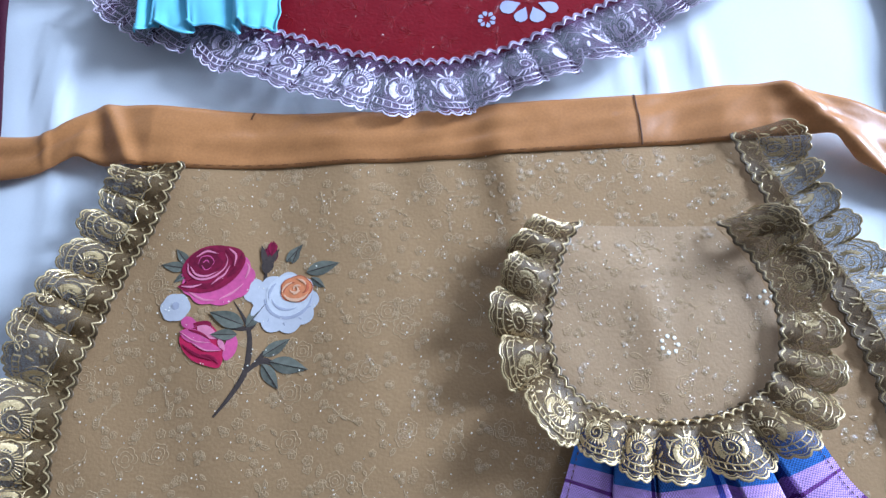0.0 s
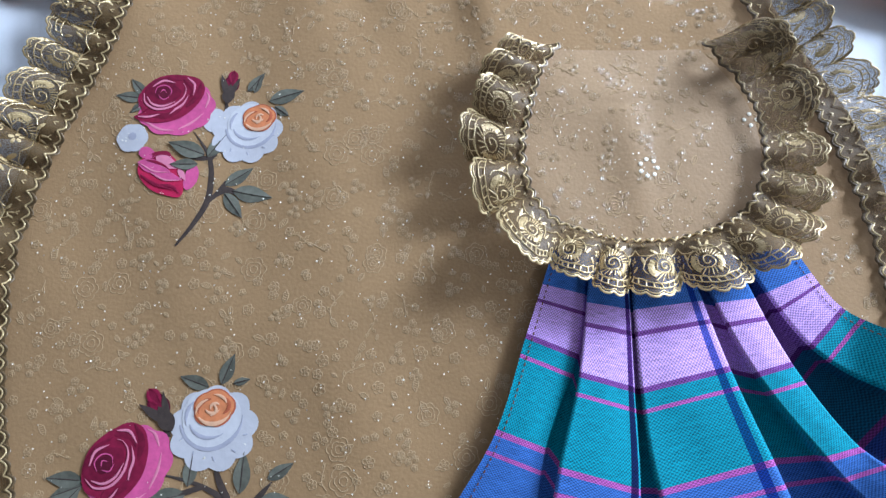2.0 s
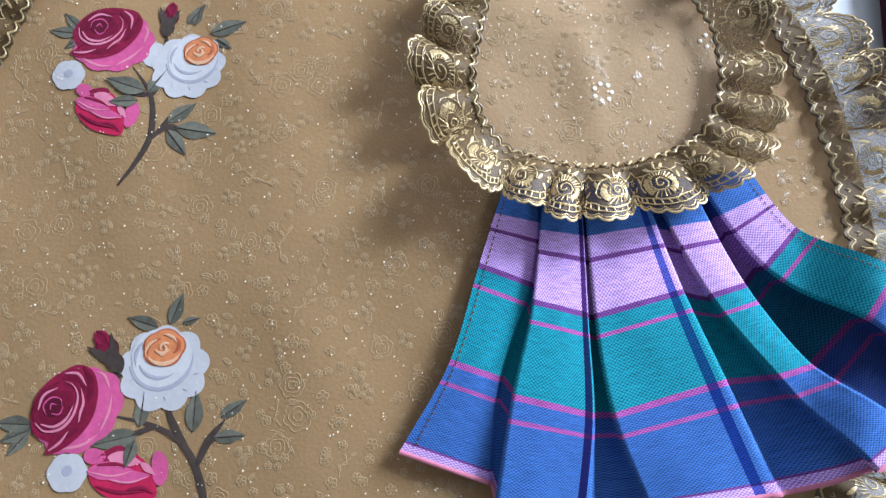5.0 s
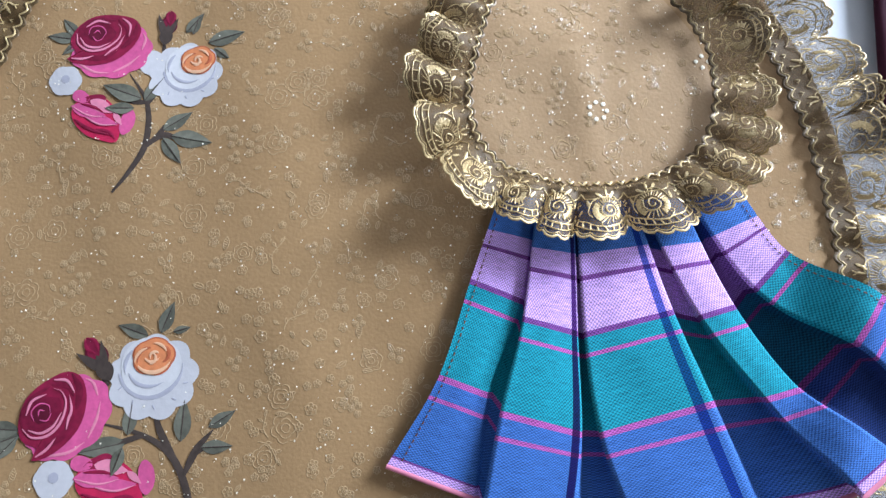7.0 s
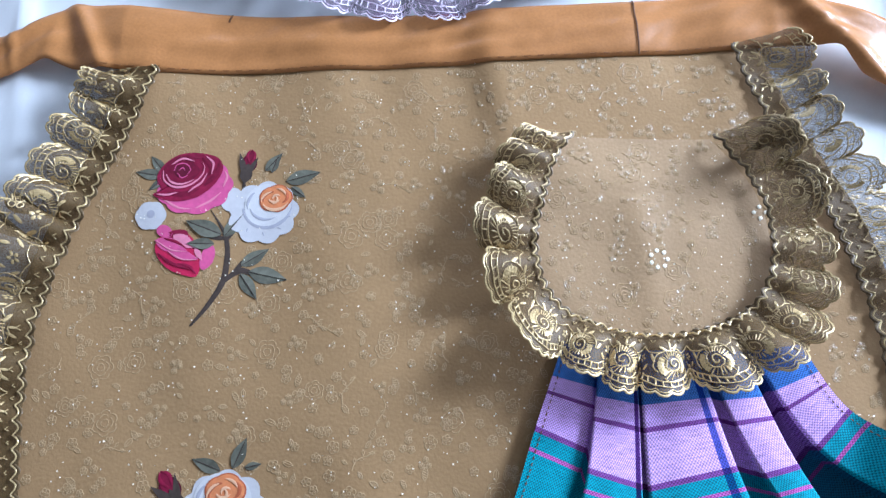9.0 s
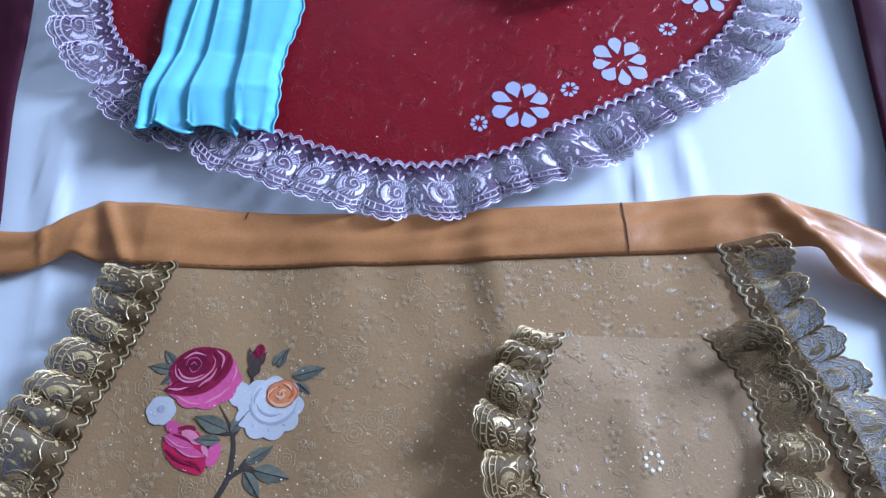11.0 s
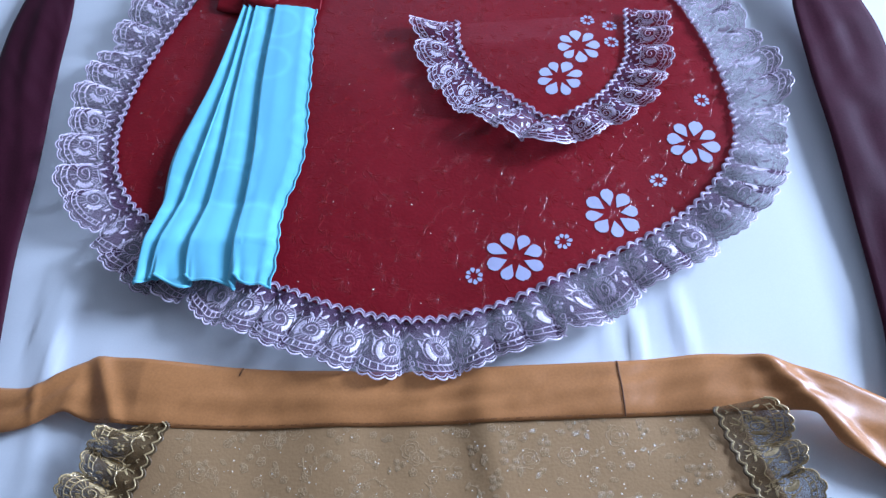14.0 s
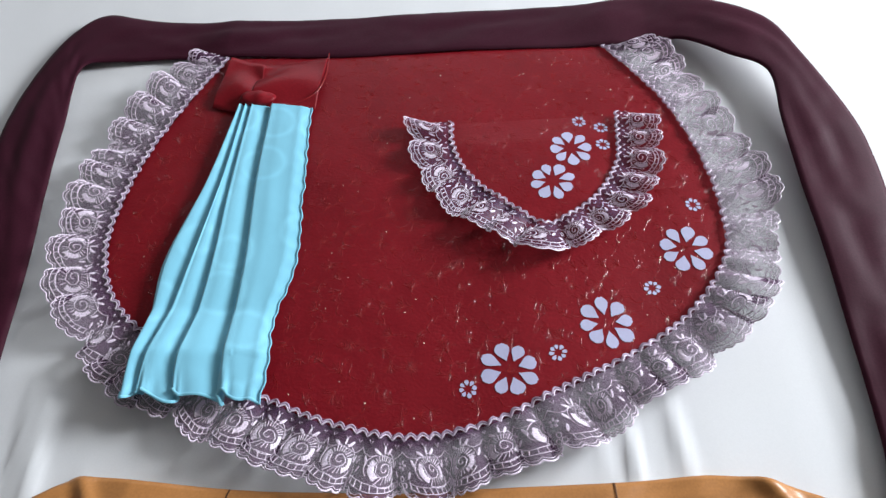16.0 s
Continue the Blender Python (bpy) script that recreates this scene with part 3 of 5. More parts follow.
def white_rose(pr, at, size, turn, parent, heart):
    x, y = at
    head = pr.shape("rose", [ring(x, y - size * 0.04, size * 1.02, size * 0.94, 9, 0.13, turn, 72)], M_WHITE, parent, 2, "printed white rose with an orange heart")
    hx, hy = heart
    mx, my = (x + hx) / 2 - size * 0.06, (y + hy) / 2
    pr.strokes("petal_shade", [arc(mx, my, size * 0.74, size * 0.68, 185, 355, turn, 17)], size * 0.16, M_SHADE, head, 3, taper=True)
    pr.strokes("petal_edges", [[(x + size * 0.74 * math.cos(a), y + size * 0.66 * math.sin(a)), (x + size * 0.84 * math.cos(a + 0.06), y + size * 0.76 * math.sin(a + 0.06))] for a in (3.5, 4.1, 4.75, 5.4, 6.0)], size * 0.035, M_SHADE, head, 3)
    pr.shape("cup", [ring(mx, my, size * 0.70, size * 0.66, 3, 0.05, turn)], M_MILK, head, 4)
    pr.strokes("cup_shade", [arc(mx, my, size * 0.52, size * 0.46, 190, 300, turn, 13), arc(mx, my, size * 0.6, size * 0.55, 130, 190, turn, 9)], size * 0.09, M_SHADE, head, 5, taper=True)
    pr.shape("heart", [ring(hx, hy, size * 0.50, size * 0.43, 5, 0.08, turn)], M_RUST, head, 6)
    pr.shape("heart_cup", [ring(hx, hy + size * 0.01, size * 0.46, size * 0.39, 5, 0.08, turn)], M_ORANGE, head, 7)
    pr.strokes("heart_lip", [arc(hx, hy, size * 0.42, size * 0.36, 205, 335, turn, 11)], size * 0.10, M_PEACH, head, 8, taper=True)
    pr.strokes("heart_folds", [arc(hx + size * ox, hy + size * oy, size * r, size * r * 0.8, a, b, turn, grow=0.3) for r, a, b, ox, oy in ((0.26, 90, 200, -0.05, 0.0), (0.24, -60, 60, 0.08, 0.02))], size * 0.09, M_RUST, head, 8, taper=True)
    pr.strokes("heart_petals", [arc(hx + size * ox, hy + size * oy, size * r, size * r * 0.8, a, b, turn, grow=0.3) for r, a, b, ox, oy in ((0.10, 30, 210, 0.04, 0.02), (0.16, 200, 330, -0.05, 0.03), (0.34, 110, 190, 0.0, -0.04), (0.15, -80, 60, -0.12, -0.06), (0.3, 20, 90, 0.02, 0.0))], size * 0.07, M_PEACH, head, 9, taper=True)
    return head


def rose_bud(pr, at, tip, parent, name="bud", wide=0.34):
    x, y = at
    tx, ty = tip
    dx, dy = tx - x, ty - y
    bud = pr.shape(name, [leaf_shape(at, tip, wide)], M_DEEP, parent, 2, "printed dark rose bud")
    pr.shape("petals", [leaf_shape((x + dx * 0.25, y + dy * 0.25), (tx + dx * 0.02, ty + dy * 0.02), wide * 0.8)], M_WINE, bud, 3)
    pr.strokes("petal_edge", [[(x + dx * 0.5, y + dy * 0.5), (x + dx * 0.75 - dy * 0.12, y + dy * 0.75 + dx * 0.12), (tx - dy * 0.05, ty + dx * 0.05)], [(x + dx * 0.5 + dy * 0.1, y + dy * 0.5 - dx * 0.1), (x + dx * 0.8 + dy * 0.16, y + dy * 0.8 - dx * 0.16), (tx, ty)]], math.hypot(dx, dy) * 0.10, M_CRIMSON, bud, 4, taper=True)
    for tip_, fat in (((x + dx * 0.8 - dy * 0.42, y + dy * 0.8 + dx * 0.42), 0.14), ((x + dx * 0.75 + dy * 0.3, y + dy * 0.75 - dx * 0.3), 0.13)):
        pr.shape("sepal", [leaf_shape((x - dx * 0.1, y - dy * 0.1), tip_, fat)], M_STEM, bud, 4)
    pr.shape("calyx", [leaf_shape((x - dx * 0.35, y - dy * 0.35), (x + dx * 0.45, y + dy * 0.45), 0.32)], M_STEM, bud, 5)
    return bud


def pink_rose(pr, at, size, turn, parent):
    x, y = at
    c, s = math.cos(turn), math.sin(turn)

    def q(u, v):
        return x + size * (u * c - v * s), y + size * (u * s + v * c)

    def blob(*pts):
        return [(p[0], p[1]) for p in spline([q(*p) for p in pts], 40, True)[:-1]]
    head = pr.shape("rose", [blob((-0.86, 0.14), (-0.75, -0.21), (-0.40, -0.57), (0.05, -0.75), (0.50, -0.80), (0.57, -0.35), (0.45, 0.1), (0.1, 0.5), (-0.35, 0.62), (-0.7, 0.45))], M_RUBY, parent, 2, "half-open printed pink and ruby rose")
    pr.shape("side_petal", [ring(*q(0.76, -0.20), size * 0.20, size * 0.40, 3, 0.1, turn - 0.2)], M_PINK, head, 3)
    pr.shape("curled_petal", [ring(*q(-0.62, 0.58), size * 0.26, size * 0.18, 3, 0.1, turn - 0.4)], M_PINK, head, 3)
    pr.shape("back_petal", [blob((-0.62, 0.42), (-0.3, 0.62), (0.05, 0.60), (0.1, 0.3), (-0.2, 0.1))], M_CRIMSON, head, 3)
    for a, b, fat, mat in (((-0.88, 0.30), (0.15, -0.02), 0.22, M_PINK), ((-0.45, -0.02), (0.52, -0.28), 0.17, M_PINK), ((-0.34, 0.46), (0.40, 0.06), 0.25, M_ROSE), ((0.36, 0.08), (0.62, -0.32), 0.2, M_ROSE)):
        pr.shape("petal", [leaf_shape(q(*a), q(*b), fat)], mat, head, 4)
    pr.strokes("petal_edges", [[q(-0.84, 0.28), q(-0.35, 0.0), q(0.14, -0.05)], [q(-0.42, -0.06), q(0.0, -0.28), q(0.5, -0.3)]], size * 0.05, M_ROSE, head, 5, taper=True)
    pr.strokes("petal_shade", [[q(-0.75, -0.1), q(-0.3, -0.4), q(0.3, -0.6)], [q(-0.1, -0.42), q(0.25, -0.5), q(0.48, -0.72)], [q(-0.6, 0.36), q(-0.2, 0.24), q(0.1, 0.06)]], size * 0.09, M_CRIMSON, head, 5, taper=True)
    return head


def small_white(pr, at, r, parent):
    f = pr.shape("small_flower", [ring(*at, r, r * 0.95, 6, 0.08)], M_WHITE, parent, 2, "small round printed white flower")
    pr.shape("eye", [ring(at[0], at[1] + r * 0.1, r * 0.26, r * 0.26)], M_SHADE, f, 3)


def leaves(pr, pairs, parent, level=1):
    for base, tip in pairs:
        lf = pr.shape("leaf", [leaf_shape(base, tip)], M_LEAF, parent, level)
        whole = leaf_shape(base, tip)
        pr.shape("lit_half", [whole[:13]], M_LEAF_LIT, lf, level + 1)
        pr.strokes("vein", [[base, ((base[0] + tip[0]) / 2, (base[1] + tip[1]) / 2), tip]], 0.0010, M_STEM, lf, level + 2, taper=True)


def daisy(pr, at, r, petals, turn, parent, name="daisy", inner=0.30):
    bm = bmesh.new()
    for k in range(petals):
        a = turn + 2 * math.pi * k / petals
        stretch, fat = 1 + 0.07 * math.sin(5 * k + at[0] * 40), 0.25 + 0.025 * math.sin(3 * k + at[1] * 50)
        side = [(t, fat * math.sin(math.pi * t ** 1.55) ** 0.8) for t in (0.03, 0.15, 0.3, 0.45, 0.6, 0.75, 0.88, 0.96)]
        pts = [(t, -w) for t, w in side] + [(0.93, 0.0)] + [(t, w) for t, w in side[::-1]]
        pts = [((inner + (1.03 * stretch - inner) * t) * r, w * r * 8 / petals) for t, w in pts]
        patch(bm, [(at[0] + u * math.cos(a) - w * math.sin(a), at[1] + u * math.sin(a) + w * math.cos(a)) for u, w in pts], pr.height, 0.0008)
    d = part(name, bm, M_LILAC, parent, "printed pale lilac daisy with open heart")
    return d


# ---- stitched seams ----
def stitches(line, height, length=0.0055, gap=0.003, width=0.0011):
    bm = bmesh.new()
    pts = spline(line, 1200)
    run = np.concatenate([[0], np.cumsum(np.linalg.norm(np.diff(pts, axis=0), axis=1))])
    s = 0.0
    while s + length < run[-1]:
        seg = [tuple(np.interp(s + length * k / 2, run, pts[:, c]) for c in range(2)) for k in range(3)]
        ribbon(bm, [(x, y, height(x, y) + 0.0008 + (0.0003 if k == 1 else 0)) for k, (x, y) in enumerate(seg)], width, 0.0004)
        s += length + gap
    return bm


def band_rows(top, bottom, height, n=220, across=10, puff=0.0035, wrinkle=0.0, seed=0.0, lift=0.0):
    """A doubled strip of satin between two long edges, softly puffed and wrinkled."""
    A, B = spline(top, n), spline(bottom, n)
    rows = []
    for i, (a, b) in enumerate(zip(A, B)):
        row = []
        for k in range(across + 1):
            t = k / across
            p = a + (b - a) * t
            z = max(height(p[0], p[1]), 0.0) + p[2] + lift + puff * math.sin(math.pi * t) ** 0.5
            if wrinkle:
                z += wrinkle * (smooth_noise(i / n * 9 + t, t * 1.5, 2.0, seed) + 0.5 * smooth_noise(i / n * 25, t * 2, 1.5, seed + 4) + 0.28 * smooth_noise(i / n * 70, t * 3 + i / n * 20, 1.5, seed + 8)) * (0.35 + 0.65 * math.sin(math.pi * t))
            row.append((p[0], p[1], z))
        rows.append(row)
    return rows


def band_mesh(*args, **kw):
    return grid_mesh(band_rows(*args, **kw), 0.002)


def strap(top, bottom, height, ends, material, parent, labels, **kw):
    """A waistband with both its ties, cut from one long strip at the two ends of the band. Returns the band."""
    rows = band_rows(top, bottom, height, **kw)
    mid = [r[len(r) // 2][0] for r in rows]
    a = max(i for i, x in enumerate(mid) if x < ends[0])
    b = next(i for i, x in enumerate(mid) if x > ends[1])
    part("waist_tie", grid_mesh(rows[:a + 1], 0.002, ends=False), material, parent, labels[0])
    part("waist_tie", grid_mesh(rows[b:], 0.002, ends=False), material, parent, labels[2])
    return part("waistband", grid_mesh(rows[a:b + 1], 0.002, ends=False), material, parent, labels[1]), rows[a:b + 1]


# ---- the gold apron ----
GOLD_L = [(-0.260, 0.206), (-0.281, 0.135), (-0.305, 0.075), (-0.328, 0.010), (-0.343, -0.050), (-0.348, -0.110), (-0.344, -0.180), (-0.334, -0.240), (-0.305, -0.320), (-0.24, -0.41), (-0.12, -0.49), (0.06, -0.53)]
GOLD_R = [(0.357, 0.236), (0.377, 0.174), (0.404, 0.110), (0.436, 0.045), (0.455, -0.017), (0.463, -0.062), (0.468, -0.105), (0.470, -0.160), (0.462, -0.24), (0.43, -0.33), (0.37, -0.42), (0.24, -0.495), (0.06, -0.53)]


def gold_z(x, y):
    r = 0.0060 * smooth_noise(x * 1.7, y * 0.7, 4.2, 1.4) + 0.0022 * smooth_noise(x * 1.4 + y * 0.6, y, 9, 5.3)
    near_band = math.exp(-((y - 0.20) / 0.07) ** 2)
    r += 0.0016 * near_band * math.sin(x * 42 + 1.5 * math.sin(x * 17))
    r += 0.004 * math.exp(-((x - 0.10 + (y - 0.2) * 0.2) / 0.022) ** 2 - ((y - 0.19) / 0.09) ** 2)
    return 0.0085 + r


gold = thing("apron", (0.06, 0.0, 0.0), "gold embossed half apron with lace and rose prints on white sheet", "apron", "aprons on the sheet")
skirt = part("skirt_panel", grid_mesh(loft(offset(GOLD_L, -0.026), offset(GOLD_R, 0.026), 130, 130, gold_z), 0.002), M_GOLD, gold, "tan gold fabric embossed with small shiny flowers")

BAND_B = [(-0.375, 0.216, 0.006), (-0.343, 0.205, 0.002), (-0.262, 0.201), (-0.17, 0.203), (-0.079, 0.207), (0.02, 0.211), (0.108, 0.215), (0.17, 0.219), (0.232, 0.223), (0.30, 0.228), (0.355, 0.231, 0.001), (0.40, 0.234, 0.002), (0.435, 0.236, 0.004)]
STRAP_T = [(-0.90, 0.22, 0.004), (-0.74, 0.25, 0.004), (-0.62, 0.262, 0.004), (-0.53, 0.25, 0.004), (-0.471, 0.244, 0.005), (-0.432, 0.245, 0.008), (-0.405, 0.261, 0.010), (-0.380, 0.276, 0.006), (-0.354, 0.284, 0.002), (-0.28, 0.279), (-0.195, 0.2745), (-0.10, 0.2725), (0.0, 0.273), (0.09, 0.278), (0.172, 0.284), (0.254, 0.290),
           (0.31, 0.296), (0.362, 0.300, 0.003), (0.405, 0.297, 0.008), (0.437, 0.291, 0.012), (0.484, 0.275, 0.018), (0.520, 0.260, 0.016), (0.58, 0.232, 0.010), (0.66, 0.19, 0.006), (0.78, 0.12, 0.004), (0.92, 0.05, 0.004)]
STRAP_B = [(-0.90, 0.16, 0.003), (-0.76, 0.185, 0.003), (-0.62, 0.195, 0.003), (-0.53, 0.187, 0.003), (-0.459, 0.192, 0.003), (-0.425, 0.200, 0.004), (-0.400, 0.212, 0.007), (-0.384, 0.2165, 0.010), (-0.366, 0.210, 0.006)] + BAND_B[1:] + [(0.462, 0.231, 0.012), (0.473, 0.212, 0.016), (0.485, 0.197, 0.012), (0.510, 0.182, 0.006), (0.57, 0.145, 0.004), (0.68, 0.09, 0.004), (0.85, 0.0, 0.004)]


def on_gold(x, y):
    return gold_z(min(max(x, -0.30), 0.40), min(y, 0.23))


def under_strap(x, y):
    w = min(1.0, max(0.0, (x + 0.36) / 0.06)) * min(1.0, max(0.0, (0.46 - x) / 0.06))
    folds = 0.007 * math.exp(-((x + 0.338 + (y - 0.24) * 0.5) / 0.012) ** 2) + 0.010 * math.exp(-((x - 0.44 - (0.27 - y) * 0.8) / 0.016) ** 2)
    return on_gold(x, y) * w + max(sheet_z(x, y) + 0.004, 0.002) * (1 - w) + folds


waist, band = strap(STRAP_T, STRAP_B, under_strap, (-0.352, 0.425), M_SATIN, gold, ("narrowed bronze satin tie lying on the sheet", "bronze orange satin waistband with soft wrinkles", "twisted bronze satin tie trailing over the sheet"),
              n=520, across=14, puff=0.0035, wrinkle=0.0032, seed=2.0, lift=0.0025)
bm = bmesh.new()
for i in range(4, len(band) - 6, 4):
    ribbon(bm, [Vector(band[i + k][-2]) * 0.6 + Vector(band[i + k][-1]) * 0.4 + Vector((0, 0, 0.0007)) for k in range(3)], 0.0011, 0.0004)
part("stitching", bm, M_BAND_STITCH, waist)
for at in (0.2555, -0.195):
    i = min(range(len(band)), key=lambda k: abs(band[k][7][0] - at))
    bm = bmesh.new()
    if at > 0:
        line = []
        for k in range(15):
            x = at - 0.0025 + 0.004 * k / 14
            line.append((x, *(float(np.interp(x, [r[k][0] for r in band], [r[k][c] for r in band])) for c in (1, 2))))
        ribbon(bm, [Vector(p) + Vector((0, 0, 0.0010)) for p in line], 0.0020, 0.0006)
        part("fold_seam", bm, M_STITCH, waist, "dark stitched fold seam")
    else:
        ribbon(bm, [Vector(p) + Vector((0, 0, 0.0006)) for p in band[i][:3]], 0.0022, 0.0006)
        part("notch_stitch", bm, M_STITCH, waist)

# embossed flowers and glitter, denser than anyone would count
EDGES = {}


def inside(x, y, left, right, margin):
    key = (left[0], left[1])
    if key not in EDGES:
        EDGES[key] = spline(left, 60), spline(right, 60)
    L, R = EDGES[key]
    xl = np.interp(-y, -L[:, 1], L[:, 0])
    xr = np.interp(-y, -R[:, 1], R[:, 0])
    top = left[0][1] + (right[0][1] - left[0][1]) * (x - left[0][0]) / (right[0][0] - left[0][0])
    return xl + margin < x < xr - margin and y < top - margin


def curl(x, y, pts, ang, size):
    c, s = math.cos(ang), math.sin(ang)
    return [(x + size * (u * c - v * s), y + size * (u * s + v * c)) for u, v in pts]


FLOWER = [[(0.5 * math.cos(a) + 0.42 * math.cos(a + b), 0.5 * math.sin(a) + 0.42 * math.sin(a + b)) for b in [radians(-130 + 52 * j) for j in range(6)]] for a in [2 * math.pi * k / 5 for k in range(5)]]
FLOWER.append([(0.22 * math.cos(a), 0.22 * math.sin(a)) for a in [2 * math.pi * j / 6 for j in range(7)]])
SPIRAL = [[((0.12 + 0.05 * j) * math.cos(j * 0.75), (0.12 + 0.05 * j) * math.sin(j * 0.75)) for j in range(18)], [(1.0 * math.cos(a), 1.0 * math.sin(a)) for a in [0.5 + 0.3 * j for j in range(10)]]]
SPRIG = [[(-1.6 + 0.3 * j, 0.35 * math.sin(j * 0.5)) for j in range(11)]] + [[(u, v), (u + 0.15, v + s * 0.35), (u + 0.45, v + s * 0.45), (u + 0.35, v + s * 0.15), (u, v)] for u, v, s in ((-1.0, 0.25, 1), (-0.4, 0.33, -1), (0.2, 0.2, 1), (0.8, -0.05, -1))]
LEAFLET = [[(0, 0), (0.4, 0.3), (0.9, 0.25), (1.2, 0), (0.9, -0.2), (0.4, -0.2), (0, 0)], [(0, 0), (0.6, 0.03), (1.1, 0)]]


def emboss(height, keep, box_, motifs, spacing, width, lift, seed):
    r = random.Random(seed)
    bm = bmesh.new()
    (x0, y0), (x1, y1) = box_
    y = y0
    while y < y1:
        x = x0
        while x < x1:
            px, py = x + r.uniform(-0.5, 0.5) * spacing, y + r.uniform(-0.5, 0.5) * spacing
            x += spacing
            kind, size = r.choice(motifs)
            ang, size = r.uniform(0, 6.28), size * r.uniform(0.8, 1.15)
            if not keep(px, py) or r.random() < 0.12:
                continue
            for line in kind:
                ribbon(bm, [(u, v, height(u, v) + 0.0001) for u, v in curl(px, py, line, ang, size)], width, lift)
        y += spacing
    return bm


CLUSTER = [[(0.95 * cx + 0.62 * u, 0.95 * cy + 0.62 * v) for u, v in line] for cx, cy in ((-0.8, 0.0), (0.55, 0.65), (0.5, -0.75)) for line in FLOWER]
BLOOM = [[(r * (1 + 0.2 * math.sin(math.pi * j / 8)) * math.cos(r * 5 + (k + 0.88 * j / 8) * 2 * math.pi / n), r * (1 + 0.2 * math.sin(math.pi * j / 8)) * math.sin(r * 5 + (k + 0.88 * j / 8) * 2 * math.pi / n)) for j in range(9)]
         for r, n in ((0.9, 6), (0.58, 4), (0.28, 3)) for k in range(n)]
HATCHED = [LEAFLET[0]] + [[(0.25 + 0.2 * k, -0.15), (0.38 + 0.2 * k, 0.2)] for k in range(4)]
MOTIFS = [(CLUSTER, 0.0056), (CLUSTER, 0.0062), (BLOOM, 0.0105), (HATCHED, 0.008), (HATCHED, 0.0095), (FLOWER, 0.0058), (FLOWER, 0.0046), (FLOWER, 0.0050), (FLOWER, 0.0066), (FLOWER, 0.0052), (FLOWER, 0.0044), (FLOWER, 0.0048), (FLOWER, 0.0056), (LEAFLET, 0.007), (SPRIG, 0.0085), (LEAFLET, 0.0085), (LEAFLET, 0.006)]


def on_skirt(x, y):
    return -0.36 < y and inside(x, y, GOLD_L, GOLD_R, 0.008) and not (math.hypot((x - 0.255) / 0.105, (y - 0.03) / 0.10) < 1 and y < 0.12)


tagged(part("embossed_pattern", emboss(gold_z, on_skirt, ((-0.36, -0.36), (0.48, 0.23)), MOTIFS, 0.0165, 0.0009, 0.0003, 4), M_EMBOSS_GLINT, skirt, "fine shiny embossed flowers and sprigs"), kind="stuff")


def glitter(height, keep, box_, count, size, seed):
    r = random.Random(seed)
    bm = bmesh.new()
    (x0, y0), (x1, y1) = box_
    for _ in range(count):
        x, y = r.uniform(x0, x1), r.uniform(y0, y1)
        if keep(x, y):
            s = size * r.uniform(0.6, 1.3)
            z = height(x, y) + 0.0007
            bm.faces.new([bm.verts.new((x + s * math.cos(a + 0.4), y + s * math.sin(a + 0.4), z + r.uniform(0, 0.0007))) for a in (0, 1.57, 3.14, 4.71)])
    return bm


tagged(part("glitter", glitter(gold_z, on_skirt, ((-0.36, -0.36), (0.48, 0.23)), 1300, 0.0008, 8), M_GLITTER_GLINT, skirt, "scattered pale glitter specks", smooth=False), kind="stuff")

# rose prints
gp = Printer(gold_z)
print_a = gp.strokes("rose_print", [[(-0.1935, -0.073), (-0.178, -0.052), (-0.166, -0.028), (-0.1645, 0.0), (-0.170, 0.022), (-0.186, 0.046)], [(-0.168, 0.016), (-0.181, 0.018), (-0.192, 0.02)], [(-0.166, -0.03), (-0.156, -0.02), (-0.146, -0.017), (-0.128, -0.025)],
                                     [(-0.157, -0.02), (-0.148, -0.008)], [(-0.168, 0.012), (-0.160, 0.028), (-0.155, 0.06), (-0.157, 0.09)]], 0.0062, M_STEM, gold, 0, taper=True, label="printed rose bouquet with grey-green leaves and dark stems")
leaves(gp, [((-0.128, 0.088), (-0.122, 0.108)), ((-0.112, 0.078), (-0.076, 0.088)), ((-0.106, 0.072), (-0.090, 0.060)), ((-0.240, 0.082), (-0.268, 0.086)), ((-0.238, 0.086), (-0.254, 0.104)), ((-0.238, 0.078), (-0.252, 0.066)),
            ((-0.170, 0.018), (-0.152, 0.044)), ((-0.150, -0.012), (-0.123, 0.006)), ((-0.142, -0.018), (-0.102, -0.026)), ((-0.150, -0.020), (-0.131, -0.046)), ((-0.135, 0.09), (-0.118, 0.11))], print_a)
rose_bud(gp, (-0.1541, 0.0860), (-0.1507, 0.1140), print_a)
small_white(gp, (-0.2465, 0.0390), 0.0158, print_a)
pink_rose(gp, (-0.2092, 0.0030), 0.0335, 0.0, print_a)
leaves(gp, [((-0.172, 0.020), (-0.210, 0.034)), ((-0.178, 0.010), (-0.206, 0.010))], print_a, 6)
red_rose(gp, (-0.2115, 0.0795), 0.0362, 0.08, print_a)
gp.shape("side_petal", [ring(-0.166, 0.058, 0.012, 0.013)], M_WHITE, print_a, 1)
white_rose(gp, (-0.1325, 0.0460), 0.0345, 0.1, print_a, (-0.1209, 0.0594))
print_b = gp.strokes("rose_print", [[(-0.104, -0.43), (-0.104, -0.37), (-0.110, -0.335), (-0.125, -0.308), (-0.152, -0.291), (-0.196, -0.279)], [(-0.150, -0.292), (-0.172, -0.299)], [(-0.113, -0.328), (-0.102, -0.305), (-0.088, -0.288)], [(-0.106, -0.31), (-0.095, -0.302)],
                                     [(-0.118, -0.316), (-0.134, -0.290), (-0.142, -0.268)], [(-0.188, -0.24), (-0.184, -0.25)]], 0.0066, M_STEM, gold, 0, taper=True, label="printed rose bouquet with grey-green leaves and dark stems")
